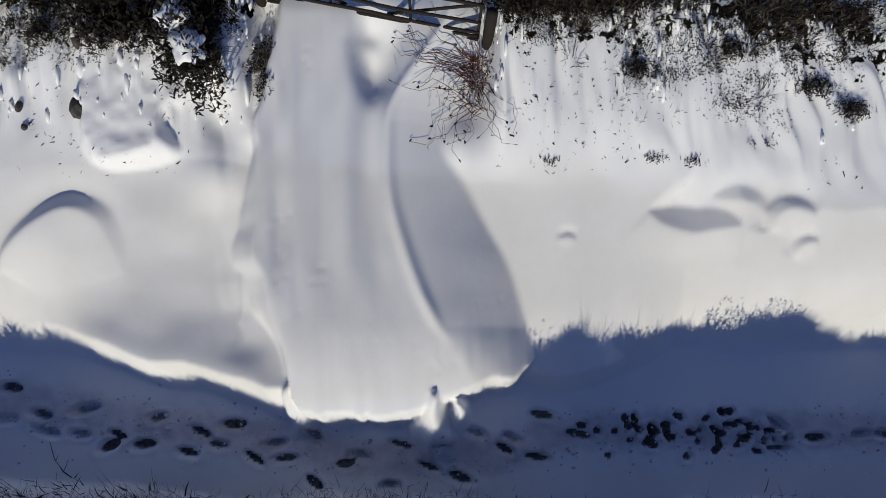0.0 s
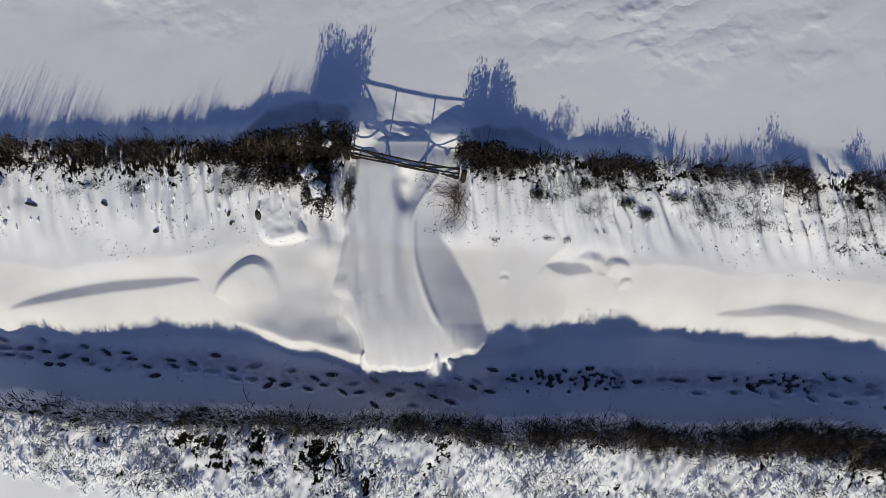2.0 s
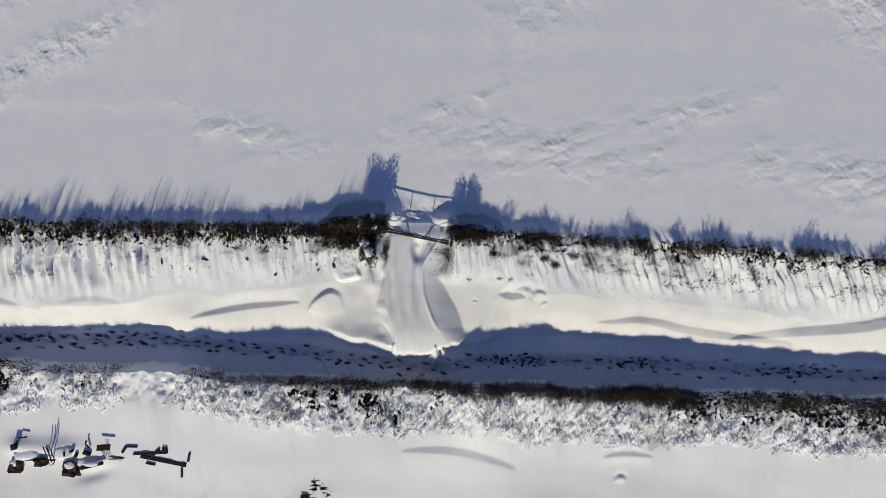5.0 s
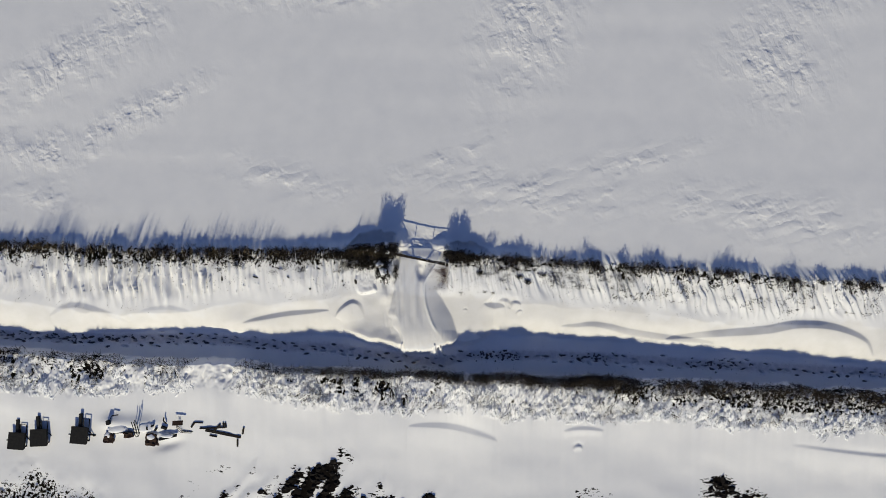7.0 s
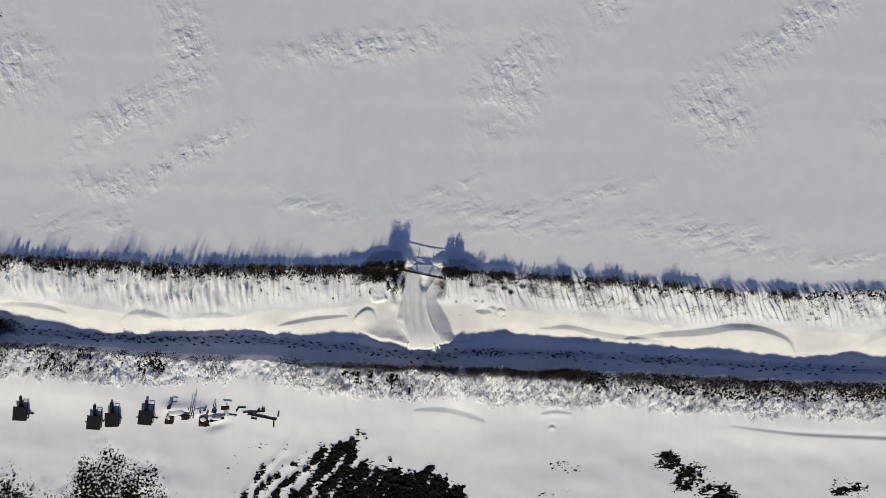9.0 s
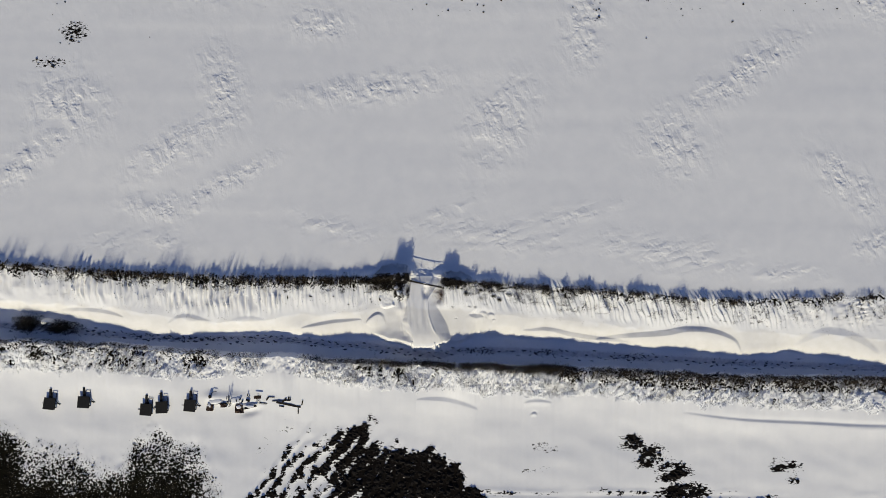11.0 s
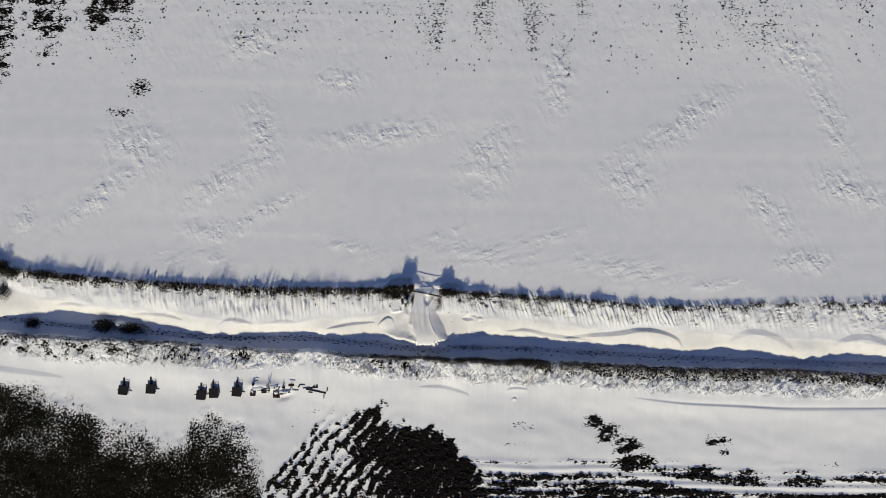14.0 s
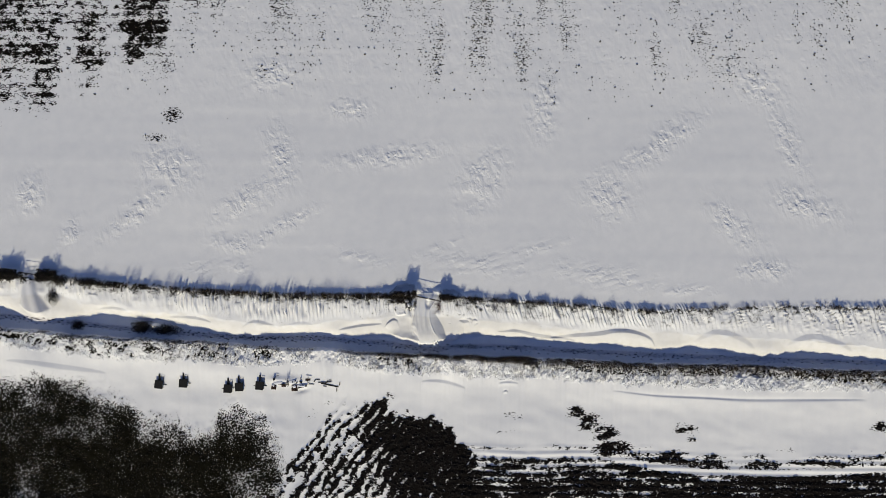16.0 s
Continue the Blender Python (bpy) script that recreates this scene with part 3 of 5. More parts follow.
def ground_material():
    m, nt, bsdf = shader("snowy_ground")
    snow = ramp(nt, noise_tex(nt, 0.6, 5), [(0.3, (0.81, 0.81, 0.81)), (0.7, (0.87, 0.865, 0.855))])
    soil = ramp(nt, noise_tex(nt, 5.0, 6, 0.7), [(0.3, (0.005, 0.0046, 0.0042)), (0.62, (0.012, 0.0098, 0.0085)), (0.85, (0.045, 0.033, 0.026))])
    heath_and_shade = ramp(nt, noise_tex(nt, 9.0, 6, 0.75), [(0.3, (0.0045, 0.0045, 0.0032)), (0.6, (0.011, 0.0098, 0.0066)), (0.85, (0.04, 0.034, 0.02))])
    # dark of the footprints: mud, and the holes' shade painted in with it
    mud_and_shade = ramp(nt, noise_tex(nt, 14.0, 4), [(0.3, (0.06, 0.05, 0.045)), (0.7, (0.2, 0.17, 0.15))])

    def cut(name, scale, spread, low, high, stretch=None):
        share = attr(nt, name)
        near = calc(nt, "MULTIPLY", share, 3.0, True)
        v = calc(nt, "ADD", share, calc(nt, "MULTIPLY", calc(nt, "MULTIPLY", calc(nt, "SUBTRACT", noise_tex(nt, scale, 6, 0.65, stretch), 0.5), spread), near))
        r = nt.nodes.new("ShaderNodeMapRange")
        r.interpolation_type = "SMOOTHSTEP"
        r.inputs[1].default_value, r.inputs[2].default_value = low, high
        nt.links.new(v, r.inputs[0])
        return r.outputs[0]
    is_soil = cut("soil", 4.2, 2.3, 0.46, 0.52, (0.6, 1.25, 1.0))
    is_heath_and_shade = cut("heath_and_shade", 4.5, 2.3, 0.46, 0.53)
    is_mud_and_shade = cut("mud_and_shade", 12.0, 0.3, 0.35, 0.75)
    stained = ramp(nt, noise_tex(nt, 1.1, 5), [(0.3, (0.75, 0.735, 0.7)), (0.7, (0.815, 0.8, 0.775))])
    col = mix(nt, cut("dust", 0.5, 0.7, 0.2, 1.0), snow, stained)
    trodden = ramp(nt, noise_tex(nt, 2.2, 6, 0.65), [(0.3, (0.52, 0.5, 0.51)), (0.7, (0.74, 0.72, 0.73))])
    col = mix(nt, cut("worn", 3.0, 0.8, 0.3, 1.0), col, trodden)
    col = mix(nt, is_mud_and_shade, col, mud_and_shade)
    col = mix(nt, is_soil, col, soil)
    col = mix(nt, is_heath_and_shade, col, heath_and_shade)
    nt.links.new(col, bsdf.inputs["Base Color"])
    bsdf.inputs["Roughness"].default_value = 0.75
    grain = calc(nt, "ADD", noise_tex(nt, 26.0, 5, 0.6), calc(nt, "MULTIPLY", noise_tex(nt, 4.5, 4, 0.6, (1.0, 0.45, 1.0)), 2.0))
    def crust_edge(scale, stretch, low, high):
        r = nt.nodes.new("ShaderNodeMapRange")
        r.interpolation_type = "SMOOTHSTEP"
        r.inputs[1].default_value, r.inputs[2].default_value = low, high
        nt.links.new(noise_tex(nt, scale, 2.5, 0.5, stretch), r.inputs[0])
        return r.outputs[0]
    def scales(turn, size, stretch, key):
        """Wind-cut lumps, longer than wide, with sharp creases between them."""
        mp = nt.nodes.new("ShaderNodeMapping")
        mp.vector_type = "TEXTURE"
        mp.inputs["Rotation"].default_value = (0, 0, radians(turn))
        mp.inputs["Scale"].default_value = (1.0, stretch, 1.0)
        warp = nt.nodes.new("ShaderNodeVectorMath")
        warp.operation = "MULTIPLY_ADD"
        wobble = node(nt, "ShaderNodeTexNoise", Scale=1.3, Detail=3.0)
        place = nt.nodes.new("ShaderNodeTexCoord").outputs["Object"]
        nt.links.new(place, wobble.inputs["Vector"])
        nt.links.new(wobble.outputs["Color"], warp.inputs[0])
        warp.inputs[1].default_value = (0.7, 0.7, 0.0)
        nt.links.new(place, warp.inputs[2])
        nt.links.new(warp.outputs[0], mp.inputs[0])
        flat_co = nt.nodes.new("ShaderNodeVectorMath")
        flat_co.operation = "MULTIPLY"
        flat_co.inputs[1].default_value = (1.0, 1.0, 0.0)
        nt.links.new(mp.outputs[0], flat_co.inputs[0])
        cells = node(nt, "ShaderNodeTexVoronoi", Scale=size)
        cells.feature = "F1"
        nt.links.new(flat_co.outputs[0], cells.inputs["Vector"])
        cover = calc(nt, "MULTIPLY", attr(nt, key), crust_edge(0.9, None, 0.3, 0.55))
        dome = calc(nt, "SUBTRACT", 1.0, cells.outputs["Distance"])
        return calc(nt, "MULTIPLY", dome, cover)
    crusts = calc(nt, "ADD", scales(18, 1.35, 2.6, "crust"), calc(nt, "MULTIPLY", scales(-72, 1.2, 3.2, "ripple"), 0.6))
    low_scales = calc(nt, "ADD", crust_edge(1.0, (1.7, 0.75, 1.0), 0.45, 0.55), crust_edge(1.0, (0.9, 0.5, 1.0), 0.51, 0.57))
    crusts = calc(nt, "ADD", crusts, calc(nt, "MULTIPLY", calc(nt, "MULTIPLY", low_scales, attr(nt, "crust")), 0.12))
    dark = calc(nt, "MAXIMUM", is_soil, is_heath_and_shade)
    grain = calc(nt, "ADD", grain, calc(nt, "MULTIPLY", calc(nt, "MULTIPLY", noise_tex(nt, 6.0, 6, 0.75), dark), 6.0))
    grain = calc(nt, "SUBTRACT", grain, calc(nt, "MULTIPLY", dark, 2.0))
    nt.links.new(calc(nt, "MULTIPLY", calc(nt, "SUBTRACT", 1.0, dark), 0.25), bsdf.inputs["Specular IOR Level"])
    broad = node(nt, "ShaderNodeBump", Strength=1.0, Distance=0.16)
    nt.links.new(crusts, broad.inputs["Height"])
    fine = node(nt, "ShaderNodeBump", Strength=0.09, Distance=0.02)
    nt.links.new(grain, fine.inputs["Height"])
    nt.links.new(broad.outputs[0], fine.inputs["Normal"])
    nt.links.new(fine.outputs[0], bsdf.inputs["Normal"])
    return m


def plain(name, stops, scale, rough=0.8, bump=0.3, stretch=None, island=False, dist=0.01):
    m, nt, bsdf = shader(name)
    fac = noise_tex(nt, scale, 5, 0.65, stretch)
    if island:
        g = nt.nodes.new("ShaderNodeNewGeometry")
        fac = calc(nt, "ADD", calc(nt, "MULTIPLY", g.outputs["Random Per Island"], 0.75), calc(nt, "MULTIPLY", fac, 0.3))
    nt.links.new(ramp(nt, fac, stops), bsdf.inputs["Base Color"])
    bsdf.inputs["Roughness"].default_value = rough
    bsdf.inputs["Specular IOR Level"].default_value = 0.2
    if bump:
        bumped(nt, bsdf, noise_tex(nt, scale * 3, 4, 0.6, stretch), bump, dist)
    return m


SNOW = plain("snow", [(0.3, (0.80, 0.81, 0.83)), (0.7, (0.87, 0.87, 0.87))], 6.0, 0.75, 0.4)
HEATHER = plain("heather", [(0.0, (0.016, 0.014, 0.012)), (0.5, (0.042, 0.034, 0.027)), (0.8, (0.085, 0.064, 0.046)), (1.0, (0.2, 0.155, 0.11))], 8.0, 0.85, 0, island=True)
HEATH_SCRUB = plain("heath_scrub", [(0.0, (0.009, 0.0085, 0.006)), (0.5, (0.022, 0.019, 0.013)), (0.8, (0.045, 0.036, 0.022)), (1.0, (0.14, 0.11, 0.075))], 8.0, 0.85, 0, island=True)
DEAD_GRASS = plain("dead_grass", [(0.0, (0.05, 0.04, 0.022)), (0.6, (0.14, 0.105, 0.06)), (1.0, (0.26, 0.2, 0.12))], 8.0, 0.85, 0, island=True)
BRAMBLE = plain("bramble_cane", [(0.0, (0.04, 0.014, 0.011)), (0.6, (0.12, 0.045, 0.03)), (1.0, (0.22, 0.1, 0.06))], 8.0, 0.7, 0, island=True)
LEAF = plain("dark_leaf", [(0.0, (0.0075, 0.0065, 0.005)), (0.55, (0.019, 0.016, 0.012)), (0.85, (0.045, 0.034, 0.024)), (1.0, (0.12, 0.095, 0.06))], 8.0, 0.6, 0, island=True)
WOOD = plain("weathered_wood", [(0.25, (0.011, 0.009, 0.008)), (0.6, (0.028, 0.022, 0.018)), (0.85, (0.07, 0.055, 0.045))], 7.0, 0.85, 0.5, (1.0, 12.0, 12.0))
STONE = plain("dark_stone", [(0.3, (0.03, 0.028, 0.026)), (0.7, (0.1, 0.09, 0.08))], 9.0, 0.9, 0.6)
IRON = plain("black_iron", [(0.3, (0.009, 0.009, 0.01)), (0.65, (0.02, 0.019, 0.018)), (0.9, (0.05, 0.035, 0.027))], 7.0, 0.85, 0.3)
RUST = plain("rusty_iron", [(0.3, (0.018, 0.012, 0.009)), (0.7, (0.085, 0.05, 0.034))], 9.0, 0.85, 0.4)


# ---- mesh helpers ----
def mesh_of(name, verts, faces, mat, smooth=False):
    me = bpy.data.meshes.new(name)
    verts = np.asarray(verts, np.float32)
    faces = np.asarray(faces, np.int32)
    me.vertices.add(len(verts))
    me.vertices.foreach_set("co", verts.ravel())
    k = faces.shape[1]
    me.loops.add(faces.size)
    me.loops.foreach_set("vertex_index", faces.ravel())
    me.polygons.add(len(faces))
    me.polygons.foreach_set("loop_start", np.arange(len(faces), dtype=np.int32) * k)
    me.polygons.foreach_set("use_smooth", np.full(len(faces), smooth))
    me.update(calc_edges=True)
    me.materials.append(mat)
    return me


def part(name, bm, mat, parent=None, label="", smooth=False):
    me = bpy.data.meshes.new(name)
    if smooth:
        for f in bm.faces:
            f.smooth = True
    bm.to_mesh(me)
    bm.free()
    me.materials.append(mat)
    ob = new(name, me)
    if parent:
        ob.parent = parent
    if label:
        tagged(ob, label)
    return ob


def thing(name, m, label, category, group=""):
    ob = new(name)
    ob.empty_display_size = 0.1
    ob.matrix_world = m
    return tagged(ob, label, category, group)


def box(sx, sy, sz, at=(0, 0, 0), turn=(0, 0, 0), bevel=0.01, bm=None, rough=0.0):
    bm = bm or bmesh.new()
    made = bmesh.ops.create_cube(bm, size=1, matrix=pose(*at, *turn) @ Matrix.Diagonal((sx, sy, sz, 1)))
    if bevel:
        edges = list({e for v in made["verts"] for e in v.link_edges})
        bmesh.ops.bevel(bm, geom=edges, offset=bevel, segments=1, affect="EDGES")
    if rough:
        for v in bm.verts:
            v.co += Vector((random.uniform(-rough, rough), random.uniform(-rough, rough), random.uniform(-rough, rough)))
    return bm


def pole(pts, r0, r1=None, sides=7, bm=None):
    """A tapered round pole along some points."""
    bm = bm or bmesh.new()
    r1 = r0 if r1 is None else r1
    rings = []
    pts = [Vector(p) for p in pts]
    for i, p in enumerate(pts):
        d = (pts[min(i + 1, len(pts) - 1)] - pts[max(i - 1, 0)]).normalized()
        a = d.orthogonal().normalized()
        b = d.cross(a)
        r = r0 + (r1 - r0) * i / max(1, len(pts) - 1)
        rings.append([bm.verts.new(p + r * (math.cos(k * 2 * math.pi / sides) * a + math.sin(k * 2 * math.pi / sides) * b)) for k in range(sides)])
    for q, w in zip(rings, rings[1:]):
        for k in range(sides):
            bm.faces.new((q[k], q[(k + 1) % sides], w[(k + 1) % sides], w[k]))
    bm.faces.new(rings[0][::-1])
    bm.faces.new(rings[-1])
    return bm


def blades(x, y, z, length, lean, wide, droop=0.3, heading=None):
    """Thin bent stalks as arrays: five corners and three triangles each."""
    n = len(x)
    az = rng.random(n) * 2 * math.pi if heading is None else heading
    dx, dy = np.cos(az), np.sin(az)
    base = np.stack([x, y, z], 1)
    out = np.stack([dx * np.sin(lean), dy * np.sin(lean), np.cos(lean)], 1)
    spin = rng.random(n) * math.pi
    across = np.stack([np.cos(spin), np.sin(spin), 0 * spin], 1) * (wide / 2)[:, None]
    mid = base + out * (length * 0.55)[:, None]
    bent = lean + droop * rng.random(n)
    tip = mid + np.stack([dx * np.sin(bent), dy * np.sin(bent), np.cos(bent)], 1) * (length * 0.45)[:, None]
    v = np.stack([base - across, base + across, mid - across * 0.8, mid + across * 0.8, tip], 1).reshape(-1, 3)
    i = np.arange(n)[:, None] * 5
    f = np.concatenate([i + [[0, 1, 3]], i + [[0, 3, 2]], i + [[2, 3, 4]]], 0)
    return v, f


ICO = bmesh.new()
bmesh.ops.create_icosphere(ICO, subdivisions=1, radius=1)
ICO_V = np.array([v.co[:] for v in ICO.verts])
ICO_F = np.array([[v.index for v in f.verts] for f in ICO.faces])
ICO.free()


def lumps(x, y, z, rx, ry, rz, jitter=0.25, slope=0.0):
    n = len(x)
    k = len(ICO_V)
    s = np.stack([rx, ry, rz], 1)[:, None, :]
    v = ICO_V[None] * s * (1 + jitter * (rng.random((n, k, 1)) * 2 - 1)) + np.stack([x, y, z], 1)[:, None, :]
    v[:, :, 2] += slope * (v[:, :, 1] - np.asarray(y)[:, None])
    f = ICO_F[None] + (np.arange(n) * k)[:, None, None]
    return v.reshape(-1, 3), f.reshape(-1, 3)


def stuff(name, chunks, mat, label, category, smooth=False):
    vs, fs, run = [], [], 0
    for v, f in chunks:
        vs.append(v)
        fs.append(f + run)
        run += len(v)
    ob = new(name, mesh_of(name, np.concatenate(vs), np.concatenate(fs), mat, smooth))
    return tagged(ob, label, category, kind="stuff")


# ---- ground sheet ----
def axis(*spans):
    vals = []
    for a, b, step in spans:
        n = max(1, round((b - a) / step))
        vals += [a + (b - a) * i / n for i in range(n)]
    vals.append(spans[-1][1])
    far = [3, 7, 14, 26, 45, 80, 140, 250, 450, 800, 1400, 2500]
    return np.array([vals[0] - f for f in far[::-1]] + vals + [vals[-1] + f for f in far])


def build_ground():
    gx = axis((-74, -36, 0.2), (-36, -9, 0.085), (-9, 9, 0.045), (9, 36, 0.085), (36, 74, 0.2))
    gy = axis((-27, -9, 0.2), (-9, -6.6, 0.1), (-6.6, -4.5, 0.06), (-4.5, 7.2, 0.05), (7.2, 12, 0.1), (12, 55, 0.22))
    x, y = np.meshgrid(gx, gy)
    shape = x.shape
    x, y = x.ravel(), y.ravel()
    z = ground_height(x, y)
    soil, relief = furrows(x, y)
    d = along(x, SCRUB) - y
    scrub = sstep(-1.2, 2.6, d + 2.2 * fbm(x * 0.3 + 0.2 * y, y * 0.3 - 0.1 * x, 4, 91)) * (1 - sstep(-24, -19, x + 2.5 * fbm(x * 0.4, y * 0.4, 3, 94)))
    heath_and_shade = scrub * (0.42 + 0.08 * sstep(26, 36, -x) + 0.32 * sstep(0, 7, d) + 0.3 * fbm(x * 0.3, y * 0.3, 3, 92))
    z = z + relief * (1 - scrub) + 0.16 * scrub * fbm(x * 1.2, y * 1.2, 2, 93)
    yc, ys, yo = along(x, CREST), verge_in(x), verge_out(x)
    off = y - yc
    strip = np.exp(-((off + 0.08) / (0.52 - 0.06 * sstep(3, 5, x))) ** 2) * (0.78 - 0.2 * sstep(3, 5, x)) + 0.42 * np.exp(-((off + 0.8) / 0.7) ** 2) * sstep(-0.1, 0.7, fbm(x * 0.9, y * 0.6, 3, 95))
    gate_gap = sstep(-3.2, -2.6, x) * (1 - sstep(0.7, 1.2, x))
    # heather under the crest, plus streaks that paint the west bank's shade
    upper = sstep(-1.9, -0.3, off) * (1 - sstep(-0.3, 0.1, off)) * (1 - gate_gap)
    heath_and_shade = np.maximum(heath_and_shade, upper * (0.3 + 0.16 * sstep(5, 9, -x) + 0.4 * fbm(x * 1.6, y * 0.5, 3, 98)))
    patch = sstep(-0.45, 0.35, fbm(x * 1.1, y * 1.1, 3, 96))
    heath_and_shade = np.maximum(heath_and_shade, strip * (1 - gate_gap) * (0.25 + 0.75 * patch))
    v = ys - y
    broad_rim = sstep(-2, 3, x)
    gap_s = 1 - 0.95 * blob(x, 0 * y, -15.6, 0, 2.2, 1)
    # inner verge: heather, its dark cover widened to paint the shaded slope
    reach = 0.45 + 0.2 * broad_rim + 0.95 * sstep(8, 17, x) + 0.5 * sstep(16, 26, -x)
    rim = (0.38 + 0.12 * sstep(8, 17, x) + 0.06 * sstep(16, 26, -x)) * sstep(0.0, 0.22, v) * (1 - sstep(reach, reach + 0.6, v + 0.3 * fbm(x * 0.8, y * 0.4, 2, 192))) * (0.72 + 0.4 * patch) * gap_s
    outer = sstep(0.4, 0.9, v) * (1 - sstep(-0.35, 0.25, yo - y)) * (0.28 * verge_patch(x, y) + 0.14 * sstep(-13, -6, x) * (1 - 0.5 * sstep(12, 18, x)) + 0.3 * sstep(18, 28, -x) + 0.6 * fbm(x * 0.9, y * 1.1, 3, 97) - 2.5 * verge_grain(x, y) - 0.28 * sstep(0.45, 0.95, (ys - y) / np.maximum(ys - yo, 0.5))) * gap_s
    heath_and_shade = np.maximum(heath_and_shade, np.maximum(rim, outer))
    soil = np.maximum(soil * (1 - scrub), stubble(x, y)) * (np.hypot(x, y - 10) < 400)
    mud_and_shade = np.zeros(len(x))
    # footprints pressed into the lane
    z2, m2 = z.reshape(shape), mud_and_shade.reshape(shape)
    gen = np.random.default_rng(3)
    marks = []
    for run in range(3):
        px = -70.0 + gen.random()
        side = 1
        off = (-0.18, 0.2, 0.02)[run]
        stop = (70, 70, -12)[run]
        while px < stop:
            px += 0.5 + 0.3 * gen.random()
            side = -side
            py = along(px, TRACK) + off + 0.11 * side + 0.1 * gen.normal() + 0.15 * math.sin(px * 0.35 + run)
            if 2.6 < px < 5.6 or (run == 1 and px > 6 and gen.random() < 0.5):
                continue
            marks.append((px, py, 0.17 + 0.08 * gen.random(), 0.065 + 0.03 * gen.random(), -0.2 + 0.25 * gen.normal(), 0.1 + 0.06 * gen.random()))
    for cx, cw, n in ((3.9, 0.9, 30), (5.4, 0.8, 26), (11.5, 1.6, 34), (20.5, 2.0, 40), (-24, 6, 50), (33, 4, 20)):
        for k in range(n):
            px = cx + cw * gen.normal() * 0.6
            marks.append((px, along(px, TRACK) + 0.08 + 0.2 * gen.normal(), 0.07 + 0.055 * gen.random() ** 2, 0.055 + 0.025 * gen.random(), 0.6 * gen.normal(), 0.1))
    for px, py, a, b, turn, deep in marks:
        i0, i1 = np.searchsorted(gx, (px - 0.5, px + 0.5))
        j0, j1 = np.searchsorted(gy, (py - 0.5, py + 0.5))
        u = gx[None, i0:i1] - px
        w = gy[j0:j1, None] - py
        c, s = math.cos(turn), math.sin(turn)
        q = ((u * c + w * s) / a) ** 2 + ((-u * s + w * c) / b) ** 2
        hole = 1 - sstep(0.7, 1.25, np.sqrt(q))
        lip = np.exp(-((np.sqrt(q) - 1.5) / 0.35) ** 2)
        z2[j0:j1, i0:i1] += 0.018 * lip - deep * hole
        # print floors: brown mud, with the hole's own shade painted into the same dark
        m2[j0:j1, i0:i1] = np.maximum(m2[j0:j1, i0:i1], hole * (0.45 + 0.45 * gen.random() if a > 0.126 else 0.6 + 0.4 * gen.random()))
    churn = np.exp(-((y - along(x, TRACK)) / 0.45) ** 2) * (np.abs(x) < 72)
    z = z2.ravel() + 0.025 * churn * fbm(x * 5, y * 5, 2, 99)
    nx, ny = len(gx), len(gy)
    i = np.arange(nx - 1)[None, :] + np.arange(ny - 1)[:, None] * nx
    faces = np.stack([i, i + 1, i + nx + 1, i + nx], -1).reshape(-1, 4)
    me = mesh_of("ground", np.stack([x, y, z], 1), faces, ground_material(), True)
    yt, yf = along(x, TOE), along(x, FOOT)
    dust = sstep(-0.3, 0.6, y - yt) * (1 - sstep(-0.5, 0.7, y - yf - 0.25 * vnoise(x * 0.35, 0 * x, 5) + 0.7 * fbm(x * 0.9, y * 0.9, 3, 198))) * (np.abs(x) < 80)
    worn = np.exp(-((y - along(x, TRACK) - 0.08) / 0.45) ** 2) * (np.abs(x) < 80)
    crust = 0.22 * sstep(28, 42, y)
    ripple = np.zeros(len(x))
    for cx, cy, rx, ry, turn in PATCHES:
        crust = np.maximum(crust, blob(x, y, cx, cy, rx * 1.15, ry * 1.15, turn))
    for cx, cy, rx, ry, turn in RIPPLES:
        ripple = np.maximum(ripple, blob(x, y, cx, cy, rx, ry, turn))
    open_snow = sstep(-0.75, 0.0, fbm(x * 0.5, y * 0.5, 3, 61)) * sstep(0.5, 2.5, y - along(x, CREST)) * (y < 70)
    crust, ripple = crust * open_snow, ripple * open_snow
    for key, val in (("crust", crust), ("ripple", ripple), ("worn", worn), ("dust", dust), ("soil", soil), ("heath_and_shade", heath_and_shade), ("mud_and_shade", m2.ravel())):
        me.attributes.new(key, "FLOAT", "POINT").data.foreach_set("value", np.asarray(val, np.float32))
    ob = tagged(new("ground", me), "snow-covered lane, drifts, banks and fields with bare ploughed soil", "ground", kind="structure")
    return ob


build_ground()


# ---- heather and grass on the banks ----
def scatter(n, x0, x1):
    return x0 + (x1 - x0) * rng.random(n)


def in_gateway(x):
    return ((x > -2.75) & (x < 0.8)) | ((x > -57.4) & (x < -54.6))


